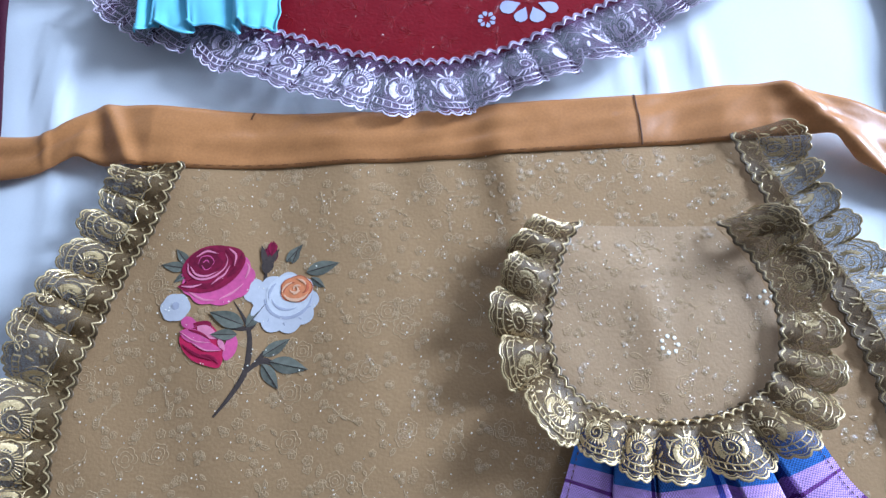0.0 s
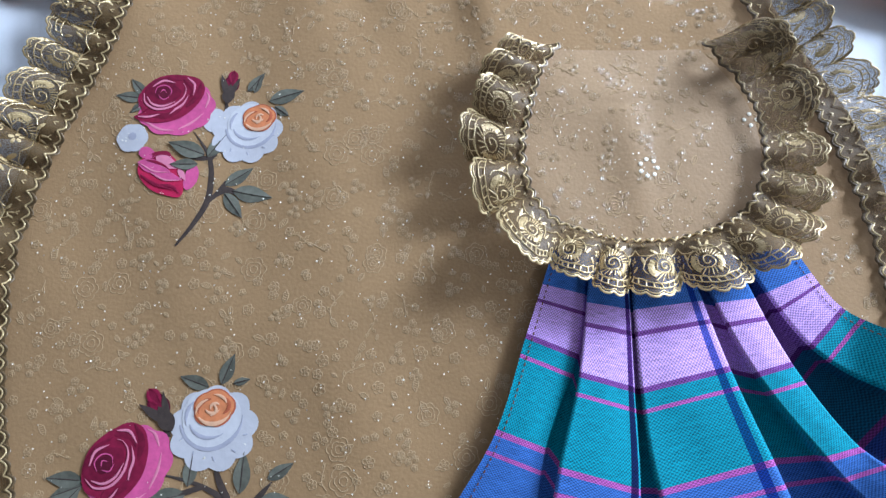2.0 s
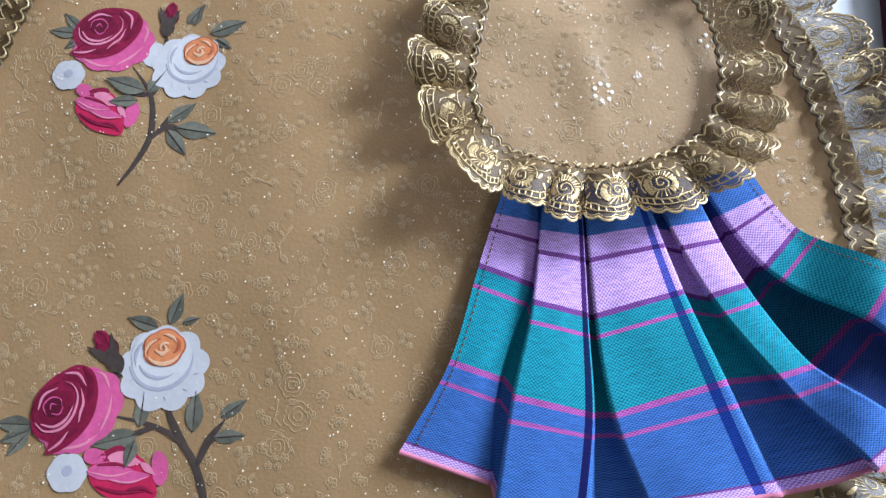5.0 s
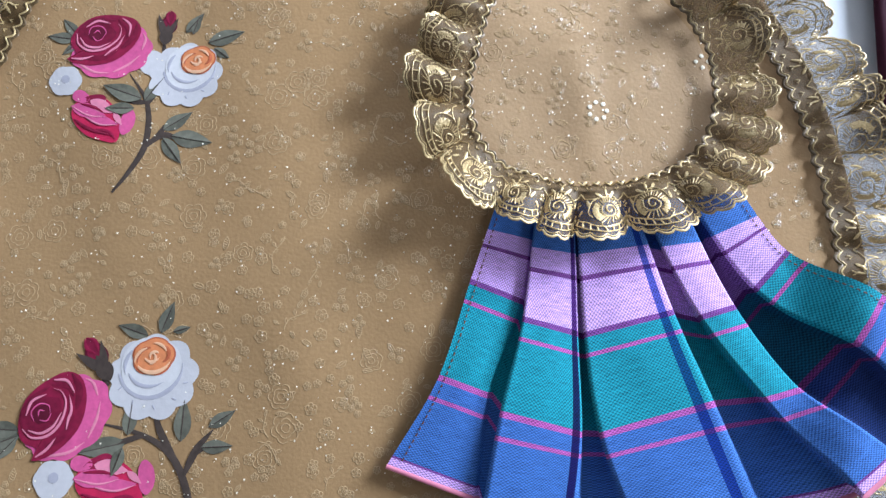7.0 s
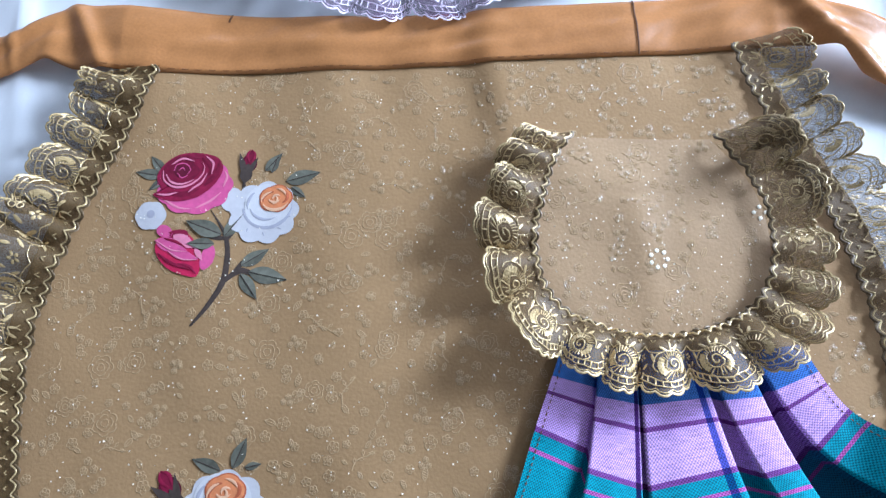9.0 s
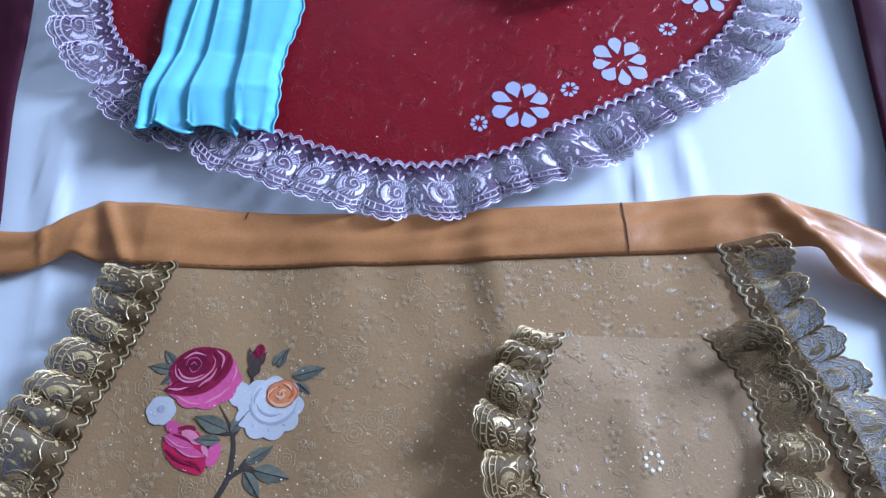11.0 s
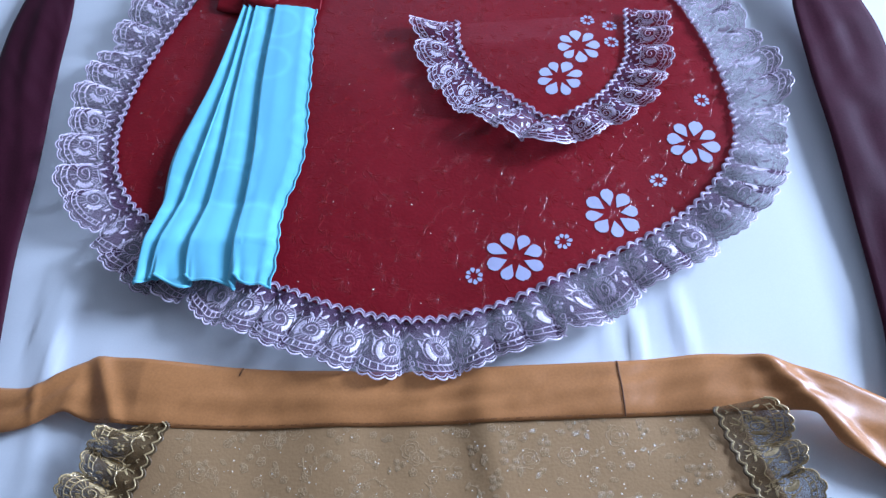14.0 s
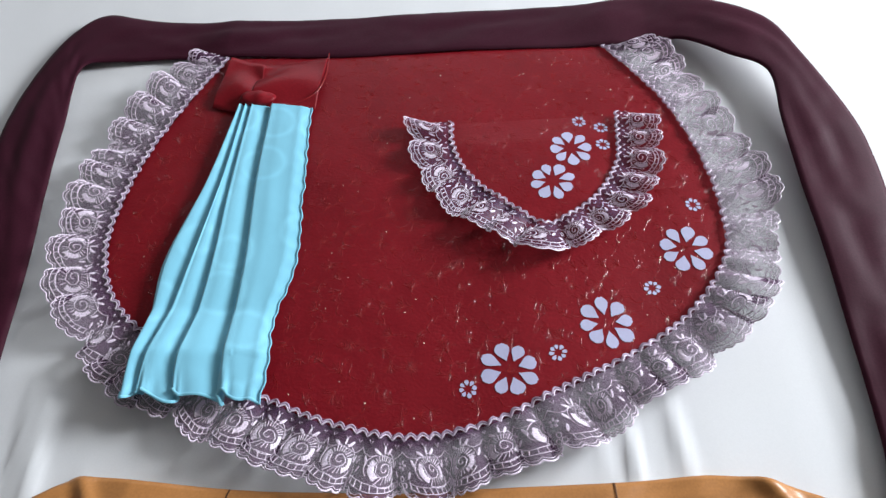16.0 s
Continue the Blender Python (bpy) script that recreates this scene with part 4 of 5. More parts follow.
leaves(gp, [((-0.139, -0.204), (-0.128, -0.176)), ((-0.150, -0.206), (-0.178, -0.196)), ((-0.128, -0.203), (-0.112, -0.199)), ((-0.163, -0.292), (-0.160, -0.262)), ((-0.116, -0.298), (-0.114, -0.262)), ((-0.092, -0.286), (-0.069, -0.272)),
            ((-0.098, -0.303), (-0.070, -0.302)), ((-0.164, -0.298), (-0.204, -0.306)), ((-0.256, -0.286), (-0.290, -0.284)), ((-0.258, -0.292), (-0.276, -0.312)), ((-0.255, -0.290), (-0.284, -0.300))], print_b)
rose_bud(gp, (-0.1870, -0.2350), (-0.2054, -0.2071), print_b)
small_white(gp, (-0.2222, -0.3275), 0.0170, print_b)
pink_rose(gp, (-0.1724, -0.3280), 0.036, 0.3, print_b)
leaves(gp, [((-0.166, -0.302), (-0.174, -0.326))], print_b, 6)
red_rose(gp, (-0.2250, -0.2737), 0.0380, 0.75, print_b)
white_rose(gp, (-0.1437, -0.2410), 0.0385, 0.15, print_b, (-0.1438, -0.2245))

# lace round the skirt
gold_line = GOLD_L + GOLD_R[-2::-1]
lace(Frill(gold_line, 0.065, gold_z, 1.75, 0.060, 0.030, 0.003, 1.0, side=-1), gold, M_NET_GOLD, M_THREAD_GOLD, M_CORD_GOLD, "gathered antique gold lace with embroidered roses", thread=0.0019, repeat=0.070, edge_mat=M_THREAD_GOLD)

# the pocket, its lace and its flower
POCKET_L = [(0.177, 0.128), (0.160, 0.098), (0.147, 0.055), (0.139, 0.015), (0.146, -0.028), (0.168, -0.057), (0.208, -0.074), (0.250, -0.080)]
POCKET_R = [(0.325, 0.128), (0.348, 0.097), (0.366, 0.064), (0.373, 0.020), (0.366, -0.020), (0.344, -0.052), (0.300, -0.073), (0.250, -0.080)]


def pocket_z(x, y):
    d = math.hypot((x - 0.255) / 0.118, (y - 0.02) / 0.105)
    dome = max(0.0, 1 - d * d)
    slack = 0.0025 * dome * (0.5 + 0.5 * math.sin(26 * x + 14 * y + 0.6)) + 0.0025 * dome * math.exp(-((x - 0.25 + 0.1 * y) / 0.02) ** 2) * (1 if y < 0.06 else 0.5)
    mouth = min(1.0, max(0.0, (0.13 - y) / 0.05))
    return gold_z(x, y) + 0.0005 + mouth * (0.0015 + 0.0015 * dome ** 0.5 + slack)


pocket = part("pocket", grid_mesh(loft(POCKET_L, POCKET_R, 60, 60, pocket_z)), M_GOLD_SHEEN, gold, "round-bottomed gold patch pocket, slack at the mouth")


def on_pocket(x, y):
    return inside(x, y, POCKET_L, POCKET_R, 0.006)


tagged(part("embossed_pattern", emboss(pocket_z, on_pocket, ((0.13, -0.08), (0.38, 0.13)), MOTIFS, 0.0165, 0.0009, 0.0003, 14), M_EMBOSS_GLINT, pocket), kind="stuff")
tagged(part("glitter", glitter(pocket_z, on_pocket, ((0.13, -0.08), (0.38, 0.13)), 330, 0.00075, 28), M_GLITTER_GLINT, pocket, smooth=False), kind="stuff")
for hx, hy, n_, rr in ((0.262, -0.002, 7, 0.0085), (0.366, 0.048, 4, 0.006)):
    bm = bmesh.new()
    for k in range(n_):
        a = 2 * math.pi * k / n_
        patch(bm, ring(hx + rr * math.cos(a), hy + rr * math.sin(a), 0.0021, 0.0021, n=10), pocket_z, 0.0006, 0.0003)
    part("sequin_flower", bm, M_GLITTER_GLINT, pocket, "small flower of pale shiny dots")
lace(Frill([(0.180, 0.128)] + POCKET_L[1:] + POCKET_R[-2::-1], 0.053, lambda x, y: pocket_z(x, y) if on_pocket(x, y) else gold_z(x, y) + 0.006 + 0.018 * min(1.0, max(0.0, (-0.055 - y) / 0.03)), 1.8, 0.058, 0.029, 0.006, 4.0, side=-1), gold,
     M_NET_GOLD, M_THREAD_GOLD, M_CORD_GOLD, "gathered gold lace standing up round the pocket", name="pocket_lace", thread=0.0019, repeat=0.064, edge_mat=M_THREAD_GOLD)

# ---- the plaid hand towel under the gold pocket ----
# long fold lines from the gathered top to the hem: (x, y, z) at four stations, and the place across the cloth
FOLDS = [
    (0.0, [(0.1662, -0.0837, 0.006), (0.1379, -0.1622, 0.01), (0.1082, -0.2468, 0.012), (0.0633, -0.3194, 0.008)]),
    (0.06, [(0.1826, -0.0853, 0.007), (0.1598, -0.1714, 0.011), (0.1288, -0.2547, 0.013), (0.0996, -0.3328, 0.009)]),
    (0.12, [(0.1991, -0.0869, 0.006), (0.1817, -0.1805, 0.01), (0.1494, -0.2626, 0.012), (0.1359, -0.3462, 0.008)]),
    (0.135, [(0.2021, -0.0869, 0.003), (0.1847, -0.1805, 0.003), (0.1538, -0.2626, 0.003), (0.1393, -0.3462, 0.003)]),
    (0.19, [(0.2051, -0.09, 0.003), (0.1874, -0.1974, 0.003), (0.1647, -0.2773, 0.003), (0.1446, -0.3674, 0.003)]),
    (0.205, [(0.1991, -0.09, 0.013), (0.1814, -0.1974, 0.02), (0.1587, -0.2773, 0.022), (0.1386, -0.3674, 0.02)]),
    (0.27, [(0.2158, -0.091, 0.014), (0.2051, -0.2041, 0.021), (0.1925, -0.2865, 0.023), (0.1764, -0.3712, 0.021)]),
    (0.355, [(0.2326, -0.0921, 0.013), (0.2287, -0.2108, 0.02), (0.2264, -0.2957, 0.022), (0.2141, -0.375, 0.02)]),
    (0.37, [(0.2358, -0.0921, 0.003), (0.2324, -0.2108, 0.003), (0.2316, -0.2957, 0.003), (0.2248, -0.375, 0.003)]),
    (0.395, [(0.24, -0.0924, 0.003), (0.2391, -0.212, 0.003), (0.2469, -0.2967, 0.003), (0.2712, -0.3732, 0.003)]),
    (0.41, [(0.234, -0.0924, 0.014), (0.2331, -0.212, 0.022), (0.2409, -0.2967, 0.024), (0.2652, -0.3732, 0.022)]),
    (0.49, [(0.2596, -0.092, 0.015), (0.2719, -0.2029, 0.023), (0.2886, -0.2844, 0.025), (0.3158, -0.3675, 0.023)]),
    (0.575, [(0.2853, -0.0917, 0.014), (0.3107, -0.1939, 0.022), (0.3364, -0.2722, 0.024), (0.3664, -0.3618, 0.022)]),
    (0.6, [(0.2889, -0.0917, 0.003), (0.3167, -0.1939, 0.003), (0.3454, -0.2722, 0.003), (0.3798, -0.3618, 0.003)]),
    (0.69, [(0.2954, -0.0918, 0.003), (0.337, -0.1995, 0.003), (0.3822, -0.2695, 0.003), (0.4418, -0.3442, 0.003)]),
    (0.705, [(0.2894, -0.0918, 0.014), (0.331, -0.1995, 0.026), (0.3762, -0.2695, 0.03), (0.4358, -0.3442, 0.022)]),
    (0.75, [(0.309, -0.0916, 0.015), (0.3464, -0.1951, 0.027), (0.3911, -0.2656, 0.031), (0.4548, -0.3304, 0.023)]),
    (0.795, [(0.3285, -0.0914, 0.014), (0.3617, -0.1908, 0.026), (0.4059, -0.2618, 0.03), (0.4738, -0.3165, 0.022)]),
    (0.815, [(0.3325, -0.0914, 0.003), (0.3679, -0.1908, 0.003), (0.4155, -0.2618, 0.003), (0.4817, -0.3165, 0.003)]),
    (0.89, [(0.3311, -0.0918, 0.008), (0.3787, -0.176, 0.008), (0.4456, -0.2268, 0.008), (0.5024, -0.2837, 0.008)]),
    (0.905, [(0.3351, -0.0918, 0.012), (0.3827, -0.176, 0.02), (0.4496, -0.2268, 0.024), (0.5064, -0.2837, 0.02)]),
    (0.95, [(0.3592, -0.0883, 0.013), (0.3985, -0.1596, 0.021), (0.4629, -0.2072, 0.025), (0.5215, -0.2623, 0.021)]),
    (1.0, [(0.3833, -0.0848, 0.012), (0.4144, -0.1432, 0.02), (0.4762, -0.1877, 0.024), (0.5366, -0.2409, 0.02)]),
]


def pleated(folds, rows_n, cols_n, ground, puff=0.0):
    """Pleated cloth through long fold lines; returns its rows and the place of each column across the cloth."""
    lines = [spline(pts, rows_n) for _, pts in folds]
    us = [u for u, _ in folds]
    cols = []
    for k in range(len(folds) - 1):
        a, b = us[k], us[k + 1]
        n = max(2, round((b - a) * cols_n))
        cols += [a + (b - a) * j / n for j in range(n)]
    cols.append(us[-1])
    rows = []
    for i in range(rows_n + 1):
        row = []
        for u in cols:
            k = min(max(np.searchsorted(us, u, "right") - 1, 0), len(us) - 2)
            t = (u - us[k]) / (us[k + 1] - us[k])
            p = lines[k][i] * (1 - t) + lines[k + 1][i] * t
            tt = t * t * (3 - 2 * t)
            z = lines[k][i][2] * (1 - tt) + lines[k + 1][i][2] * tt
            z += 0.0003 * smooth_noise(u * 22, i / rows_n * 3, 1.0, 4.0)
            row.append((p[0], p[1], ground(p[0], p[1]) + z + 0.002))
        rows.append(row)
    return rows, cols


def over_lace(x, y):
    """The towel climbs over the gathered lace at the apron's edge."""
    R = EDGES[(GOLD_L[0], GOLD_L[1])][1]
    k = min(1.0, max(0.0, (x - float(np.interp(-y, -R[:, 1], R[:, 0])) + 0.06) / 0.06))
    return 0.024 * k * k * (3 - 2 * k)


# how far down each fold line the edges of the colour bands lie
BAND_AT = []
for _, pts in FOLDS:
    run = np.concatenate([[0], np.cumsum(np.linalg.norm(np.diff(np.array(pts)[:, :2], axis=0), axis=1))])
    BAND_AT.append(run / run[-1])
BAND_AT = np.array(BAND_AT)


def along(a, u):
    """Place along the weave, so that the bands keep step from pleat to pleat."""
    us = [f[0] for f in FOLDS]
    return float(np.interp(a, [np.interp(u, us, BAND_AT[:, k]) for k in range(4)], (0.06, 0.366, 0.641, 1.0)))


towel = thing("hand_towel", (0.28, -0.22, 0.01), "pleated lilac, teal and blue plaid towel below the gold pocket", "towel", "hand towels on the aprons")
rows, cols = pleated(FOLDS, 90, 130, lambda x, y: gold_z(x, y) + over_lace(x, y))
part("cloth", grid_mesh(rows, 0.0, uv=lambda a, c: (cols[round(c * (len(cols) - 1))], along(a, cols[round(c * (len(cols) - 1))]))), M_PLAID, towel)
for side in (0.012, 0.988):
    j = min(range(len(cols)), key=lambda q: abs(cols[q] - side))
    line = [rows[i][j] for i in range(91)]
    bm = bmesh.new()
    for i in range(0, 88, 2):
        ribbon(bm, [Vector(line[i + k]) + Vector((0, 0, 0.0008)) for k in (0, 1)], 0.0012, 0.0004)
    part("hem_stitching", bm, M_STITCH, towel)
bm = bmesh.new()
ribbon(bm, [Vector(p) + Vector((0, 0.0, 0.0006)) for p in rows[90]], 0.004, 0.0012)
part("selvedge", bm, M_ROSE, towel, "frayed pink selvedge")


# ---- the red apron ----
RED_L = [(-0.334, 1.000), (-0.384, 0.888), (-0.422, 0.764), (-0.434, 0.644), (-0.420, 0.566), (-0.390, 0.513), (-0.346, 0.472), (-0.26, 0.418), (-0.157, 0.378), (-0.084, 0.352), (0.013, 0.336)]
RED_R = [(0.320, 1.046), (0.372, 0.968), (0.413, 0.892), (0.450, 0.764), (0.456, 0.658), (0.440, 0.590), (0.379, 0.509), (0.297, 0.451), (0.207, 0.403), (0.108, 0.355), (0.013, 0.336)]


def red_z(x, y):
    return 0.0075 + 0.004 * smooth_noise(x * 1.5, y * 0.8, 4.0, 21.4) + 0.0014 * smooth_noise(x, y, 11, 15.3) + 0.0004 * smooth_noise(x, y, 42, 9.0)


red = thing("apron", (0.0, 0.7, 0.0), "dark red embossed half apron with mauve lace and daisy prints", "apron", "aprons on the sheet")
red_skirt = part("skirt_panel", grid_mesh(loft(RED_L, RED_R, 160, 190, red_z), 0.002), M_RED, red, "dark red fabric embossed with shiny sprigs")


def on_red(x, y):
    return inside(x, y, RED_L, RED_R, 0.012)


STROKES = [[(0.0, 0.0), (0.35, 0.12), (0.7, 0.05), (1.0, -0.12)], [(0.0, 0.0), (0.3, 0.3), (0.5, 0.7)], [(0.0, 0.0), (0.1, 0.4), (0.0, 0.9)], [(0.0, 0.0), (0.45, -0.15), (0.85, -0.4)], [(0.0, 0.0), (-0.2, 0.35), (-0.5, 0.6)]]
FAN = [[(0.0, 0.0), (0.5 * math.sin(a), 0.5 * math.cos(a) + 0.05), (1.05 * math.sin(a * 1.15), math.cos(a * 1.15))] for a in (-0.9, -0.6, -0.3, 0.0, 0.3, 0.6, 0.9)] + [[(0.0, 0.0), (0.03, -0.4), (0.1, -0.8)]]
TUFT = [[(0.0, 0.0), (0.15, 0.5), (0.1, 1.0)], [(0.1, 0.0), (0.4, 0.4), (0.5, 0.9)], [(-0.1, 0.0), (-0.3, 0.5), (-0.3, 0.85)]]
VINE = [[(-1.2 + 0.24 * j, 0.3 * math.sin(j * 0.7)) for j in range(11)]]
tagged(part("embossed_pattern", emboss(red_z, on_red, ((-0.44, 0.34), (0.46, 1.05)), [(FAN, 0.016), (FAN, 0.012), (STROKES, 0.013), (TUFT, 0.012), (TUFT, 0.009), (VINE, 0.012)], 0.021, 0.0008, 0.00028, 34), M_RED_EMBOSS, red_skirt, "fine shiny embossed sprigs"), kind="stuff")
tagged(part("glitter", glitter(red_z, on_red, ((-0.44, 0.34), (0.46, 1.05)), 120, 0.0009, 38), M_GLITTER_GLINT, red_skirt, "scattered pale glitter specks", smooth=False), kind="stuff")
rp = Printer(red_z)
for at, r, n_, turn in (((0.139, 0.428), 0.037, 8, 0.35), ((0.268, 0.496), 0.037, 8, 0.15), ((0.391, 0.615), 0.037, 8, 0.5)):
    daisy(rp, at, r, n_, turn, red, "large_daisy_print")
for at in ((0.086, 0.401), (0.201, 0.452), (0.336, 0.551), (0.416, 0.694)):
    daisy(rp, at, 0.0115, 8, 0.2, red, "small_daisy_print", 0.36)

RED_T = [(-0.55, -0.1, 0.004), (-0.56, 0.08, 0.004), (-0.585, 0.26, 0.004), (-0.615, 0.44, 0.005), (-0.645, 0.62, 0.005), (-0.664, 0.78, 0.005), (-0.667, 0.90, 0.005), (-0.648, 1.020, 0.005), (-0.616, 1.090, 0.006), (-0.580, 1.120, 0.004), (-0.525, 1.113, 0.002), (-0.467, 1.106), (-0.36, 1.104), (-0.257, 1.105), (-0.15, 1.114), (-0.05, 1.126),
         (0.06, 1.134), (0.158, 1.141), (0.24, 1.152), (0.317, 1.161, 0.002), (0.410, 1.172, 0.010), (0.504, 1.146, 0.028), (0.598, 1.086, 0.036), (0.645, 0.986, 0.032), (0.692, 0.842, 0.022), (0.698, 0.705, 0.014), (0.692, 0.58, 0.010), (0.680, 0.42, 0.010), (0.658, 0.28, 0.008), (0.64, 0.1, 0.006), (0.62, -0.05, 0.004)]
RED_B = [(-0.46, -0.1, 0.002), (-0.47, 0.02, 0.002), (-0.475, 0.15, 0.002), (-0.484, 0.250, 0.003), (-0.513, 0.420, 0.006), (-0.528, 0.555, 0.006), (-0.553, 0.706, 0.006), (-0.574, 0.860, 0.006), (-0.586, 0.950, 0.008), (-0.575, 0.984, 0.009), (-0.540, 0.995, 0.004), (-0.490, 1.001), (-0.442, 1.006), (-0.34, 1.006), (-0.25, 1.007), (-0.152, 1.010), (-0.03, 1.018),
         (0.105, 1.030), (0.20, 1.037), (0.29, 1.044), (0.375, 1.050, 0.003), (0.42, 1.054, 0.010), (0.462, 1.044, 0.020), (0.522, 0.992, 0.032), (0.575, 0.950, 0.034), (0.575, 0.850, 0.026), (0.576, 0.740, 0.018), (0.578, 0.630, 0.014), (0.577, 0.508, 0.010), (0.571, 0.350, 0.008), (0.545, 0.16, 0.004), (0.53, -0.02, 0.003)]


def under_red(x, y):
    w = min(1.0, max(0.0, (x + 0.40) / 0.06)) * min(1.0, max(0.0, (0.40 - x) / 0.06)) * (1 if y > 0.9 else 0)
    return red_z(x, y) * w + max(sheet_z(x, y) + 0.005, 0.003) * (1 - w)


_, red_band = strap(RED_T, RED_B, under_red, (-0.57, 0.43), M_MAROON, red, ("dark maroon satin tie running down the sheet", "dark maroon satin waistband", "twisted dark maroon satin tie standing off the sheet"),
      n=700, across=14, puff=0.004, wrinkle=0.005, seed=12.0, lift=0.003)

red_line = RED_L + RED_R[-2::-1]
lace(Frill(red_line, 0.071, red_z, 1.7, 0.066, 0.023, 0.003, 9.0, side=-1), red, M_NET_MAUVE, M_THREAD_MAUVE, M_CORD_MAUVE, "gathered mauve lace with shiny lilac embroidered roses", repeat=0.074, thread=0.0018, edge_mat=M_THREAD_MAUVE)

# the pocket with its lace and two daisies
RPOCKET_L = [(0.056, 0.850), (0.060, 0.795), (0.088, 0.735), (0.140, 0.688), (0.193, 0.650)]
RPOCKET_R = [(0.324, 0.878), (0.321, 0.830), (0.314, 0.770), (0.280, 0.708), (0.235, 0.668), (0.193, 0.650)]


def rpocket_z(x, y):
    d = math.hypot((x - 0.19) / 0.13, (y - 0.79) / 0.13)
    mouth = min(1.0, max(0.0, (0.844 + 0.104 * x - y) / 0.05))
    return red_z(x, y) + 0.0006 + mouth * (0.0024 + 0.004 * max(0.0, 1 - d * d) ** 0.5 + 0.002 * smooth_noise(x, y, 9, 44))


rpocket = part("pocket", grid_mesh(loft(RPOCKET_L, RPOCKET_R, 40, 40, rpocket_z)), M_RED, red, "round-bottomed dark red patch pocket")


def on_rpocket(x, y):
    return inside(x, y, RPOCKET_L, RPOCKET_R, 0.006)


tagged(part("embossed_pattern", emboss(rpocket_z, on_rpocket, ((0.05, 0.65), (0.33, 0.9)), [(STROKES, 0.014), (TUFT, 0.012)], 0.021, 0.0008, 0.00028, 54), M_RED_EMBOSS, rpocket), kind="stuff")
pp = Printer(rpocket_z)
for at, r, turn in (((0.211, 0.731), 0.034, 0.3), ((0.244, 0.799), 0.034, 0.1)):
    daisy(pp, at, r, 8, turn, rpocket, "large_daisy_print")
for at in ((0.297, 0.846), (0.263, 0.860), (0.296, 0.808)):
    daisy(pp, at, 0.0115, 8, 0.2, rpocket, "small_daisy_print", 0.36)
lace(Frill(RPOCKET_L + RPOCKET_R[-2::-1], 0.062, lambda x, y: red_z(x, y) + 0.004, 1.7, 0.062, 0.024, 0.004, 14.0, side=-1), red, M_NET_MAUVE, M_THREAD_MAUVE, M_CORD_MAUVE,
     "gathered mauve lace round the pocket", name="pocket_lace", repeat=0.068, thread=0.0018, edge_mat=M_THREAD_MAUVE)

# ---- the aqua hand towel and the bow above it ----
# left edge of each of the four pleats, then the free right edge, at seven stations from the bow to the hem
STATIONS = (0.880, 0.856, 0.716, 0.584, 0.495, 0.422, 0.374)
AQUA_EDGES = [(-0.291, -0.2937, -0.3127, -0.3388, -0.3363, -0.3376, -0.3344), (-0.282, -0.2828, -0.2882, -0.3003, -0.3094, -0.3162, -0.3157), (-0.271, -0.2719, -0.2730, -0.2704, -0.2729, -0.2762, -0.2713),
              (-0.239, -0.2384, -0.2350, -0.2256, -0.2237, -0.2191, -0.2152), (-0.171, -0.1705, -0.1617, -0.1535, -0.1671, -0.1622, -0.1634)]
AQUA_FOLDS = []
for k in range(4):
    left, right = AQUA_EDGES[k], AQUA_EDGES[k + 1]
    tuck, u0 = k < 3, 0.25 * k
    for f, (shift, z) in ((0.0, (0.0, 0.003 if k == 0 else 0.0090)), (0.03, (0.003, 0.009 if k == 0 else 0.0150)), (0.10, (0.25, 0.0140)), (0.19, (1.0, 0.0060 if tuck else 0.0100)), (0.235, (1.2, 0.003 if tuck else 0.004))):
        if not tuck and f == 0.19:
            shift = 0.72
        pts = []
        for y, a, b in zip(STATIONS, left, right):
            x = a + 0.004 if f == 0.03 else (b + 0.010 if tuck and f > 0.2 else b if f > 0.2 else b + 0.004 if tuck and f == 0.19 else a + (b - a) * shift)
            pts.append((x, y + (0.010 * (1 - f / 0.235) - 0.005 if y < 0.4 else 0.0) * (-1 if k == 0 else 1), z * (0.75 if y < 0.4 else 1.0)))
        AQUA_FOLDS.append((u0 + (f if tuck or f < 0.2 else 0.25), pts))


def under_aqua(x, y):
    return max(red_z(x, y) if y > 0.43 else 0.006, 0.004) + 0.020 * min(1.0, max(0.0, (0.50 - y) / 0.07))


aqua = thing("hand_towel", (-0.25, 0.62, 0.01), "pale aqua terry towel in soft pleats under red bow", "towel", "hand towels on the aprons")
arows, acols = pleated(AQUA_FOLDS, 110, 120, under_aqua)
for i, row in enumerate(arows):  # the cut edges wander
    for j, p in enumerate(row):
        wav = (0.0012 * math.sin(i * 1.1) + 0.0030 * noise.noise(Vector((i * 0.13, 3.0, 0.0)))) * max(0.0, (acols[j] - 0.9) / 0.1)
        low = 0.0035 * max(0.0, (i - 102) / 8) * (math.sin(acols[j] * 41) + 0.6 * math.sin(acols[j] * 23 + 1))
        row[j] = (p[0] + wav, p[1] + low, p[2] + abs(low) * 0.8)
part("cloth", grid_mesh(arows, 0.0), M_AQUA, aqua)
bm = bmesh.new()
for row in (arows[-1],):
    ribbon(bm, [Vector(p) + Vector((0, 0, 0.001)) for p in row], 0.004, 0.0018)
part("overlocked_hem", bm, M_AQUA, aqua, "rolled, ruffled overlocked hem")
bm = bmesh.new()
ribbon(bm, [Vector(row[-1]) + Vector((0, 0, 0.0008)) for row in arows], 0.0024, 0.0010)
part("side_edge", bm, M_AQUA, aqua, "wavy overlocked edge")

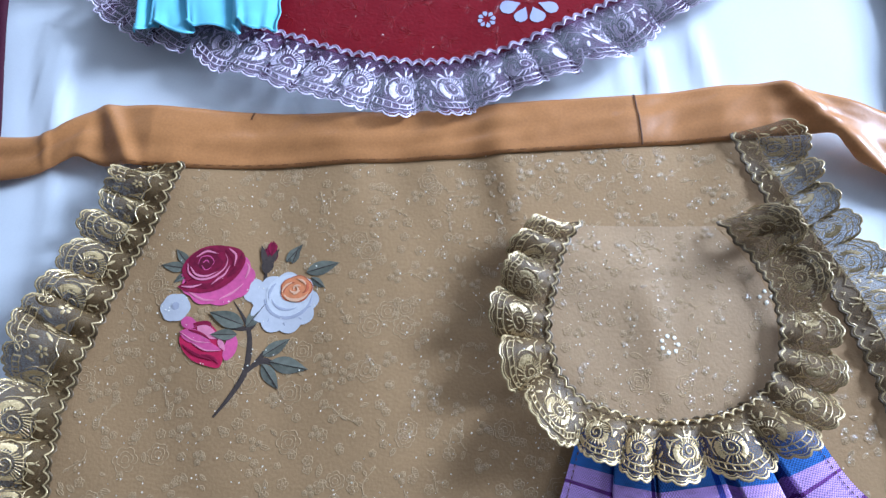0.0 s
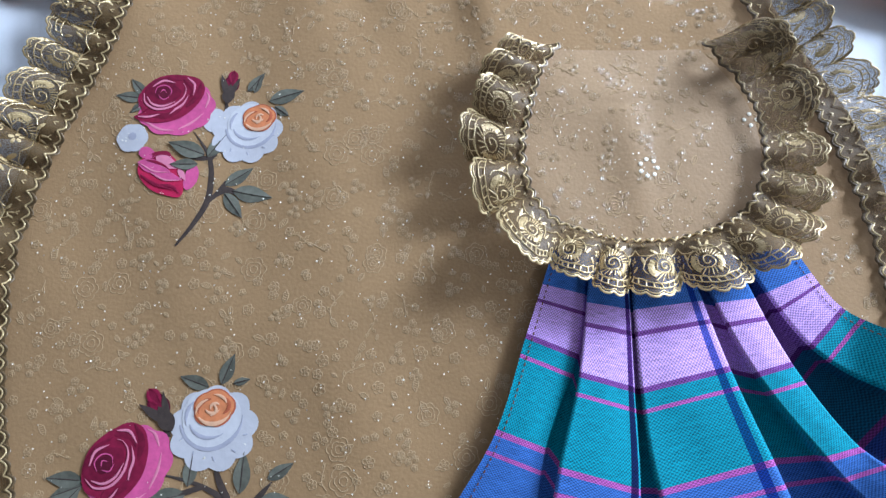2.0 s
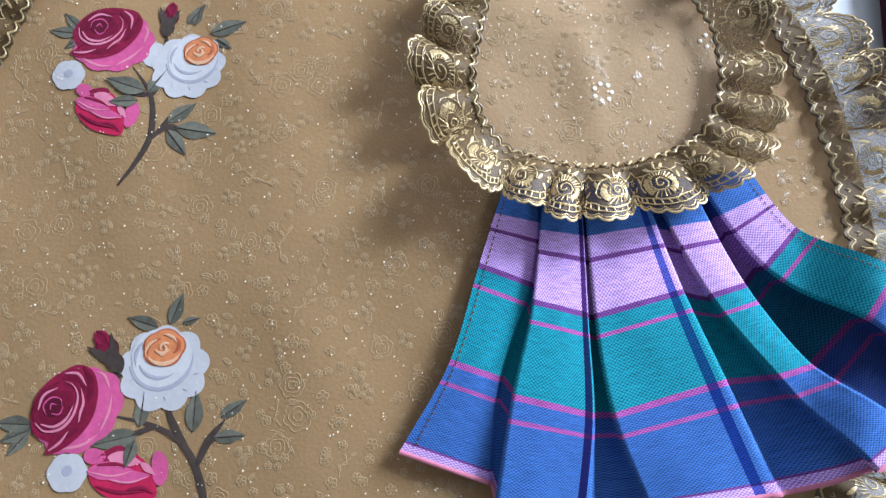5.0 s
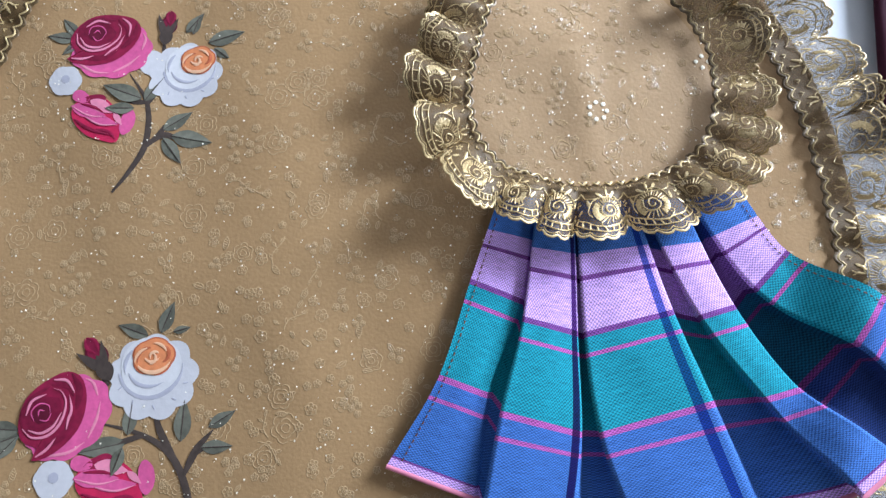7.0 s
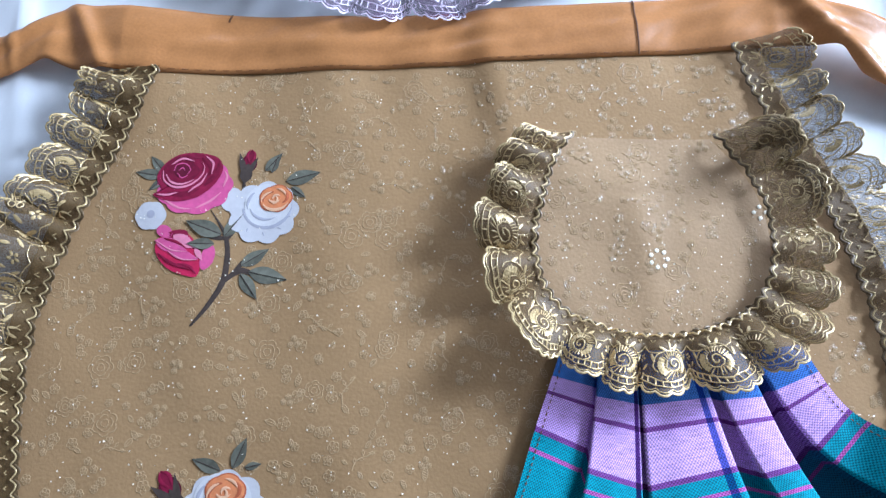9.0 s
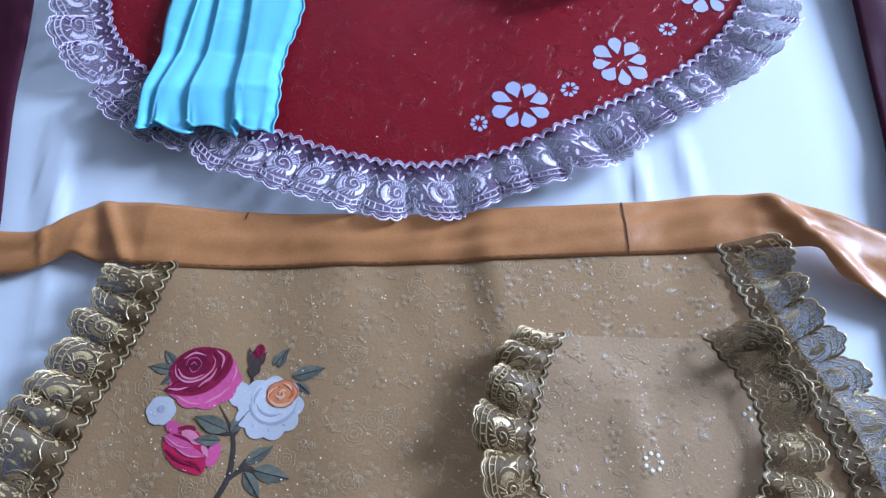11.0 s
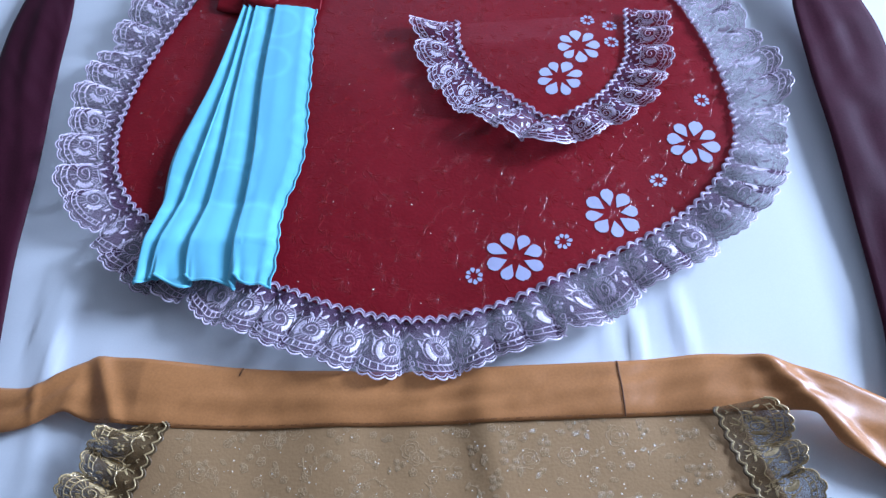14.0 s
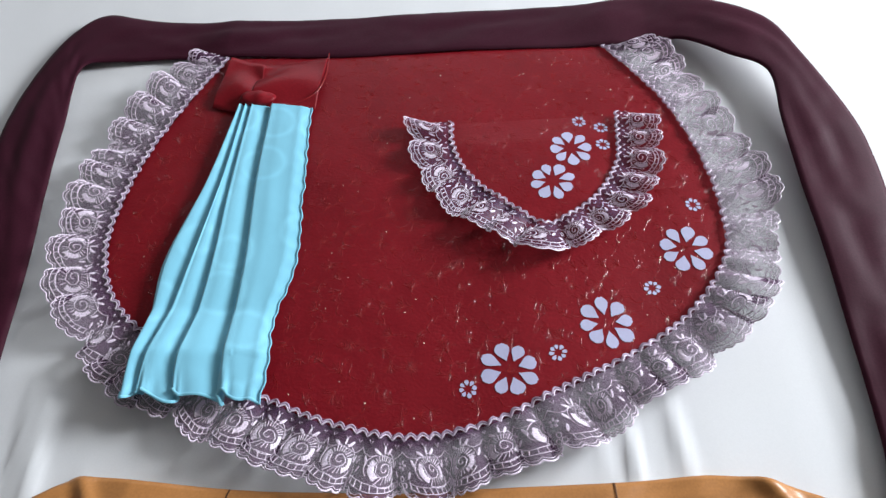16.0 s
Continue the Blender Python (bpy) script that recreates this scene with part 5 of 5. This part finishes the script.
bow = thing("bow", (-0.245, 0.92, 0.02), "soft dark red fabric bow over the aqua towel", "bow")


def bow_sheet(rows_pts, base, across=14, n=40, seed=0.0, fold=0.006):
    A, B = spline(rows_pts[0], n), spline(rows_pts[1], n)
    rows = []
    for i, (a, b) in enumerate(zip(A, B)):
        row = []
        for k in range(across + 1):
            t = k / across
            p = a + (b - a) * t
            z = p[2] * 0.5 + 0.005 * math.sin(math.pi * t) + fold * math.sin(t * 8 + seed + 2 * math.sin(i / n * 3)) * (1 - 0.5 * i / n)
            row.append((p[0], p[1], base(p[0], p[1]) + z + 0.004))
        rows.append(row)
    return grid_mesh(rows, 0.0015)


part("loop", bow_sheet(([(-0.262, 0.975, 0.006), (-0.296, 0.985, 0.010), (-0.326, 0.998, 0.003)], [(-0.262, 0.880, 0.010), (-0.295, 0.872, 0.012), (-0.336, 0.880, 0.003)]), red_z, seed=1.0, fold=0.005), M_RED, bow)
part("loop", bow_sheet(([(-0.272, 0.975, 0.006), (-0.22, 0.990, 0.009), (-0.160, 1.002, 0.004)], [(-0.272, 0.880, 0.010), (-0.225, 0.868, 0.014), (-0.166, 0.880, 0.006)]), red_z, seed=2.4, fold=0.005), M_RED, bow)
bm = bmesh.new()
bmesh.ops.create_uvsphere(bm, u_segments=20, v_segments=12, radius=1.0)
for v in bm.verts:
    k = 1 + 0.12 * math.sin(6 * math.atan2(v.co.z, v.co.x))
    v.co = Vector((-0.262 + v.co.x * 0.030 * k, 0.893 + v.co.y * 0.016, red_z(-0.26, 0.89) + 0.014 + v.co.z * 0.010 * k))
part("knot", bm, M_RED, bow, "gathered knot")
bm = bmesh.new()
edge = [(-0.157, 1.006), (-0.155, 0.975), (-0.158, 0.935), (-0.170, 0.905), (-0.193, 0.886), (-0.223, 0.876)]
ribbon(bm, [(p[0], p[1], red_z(p[0], p[1]) + 0.014) for p in spline(edge, 60)], 0.0018, 0.0012)
part("shiny_edge", bm, M_RED_EMBOSS, bow, "thin shiny bound edge")
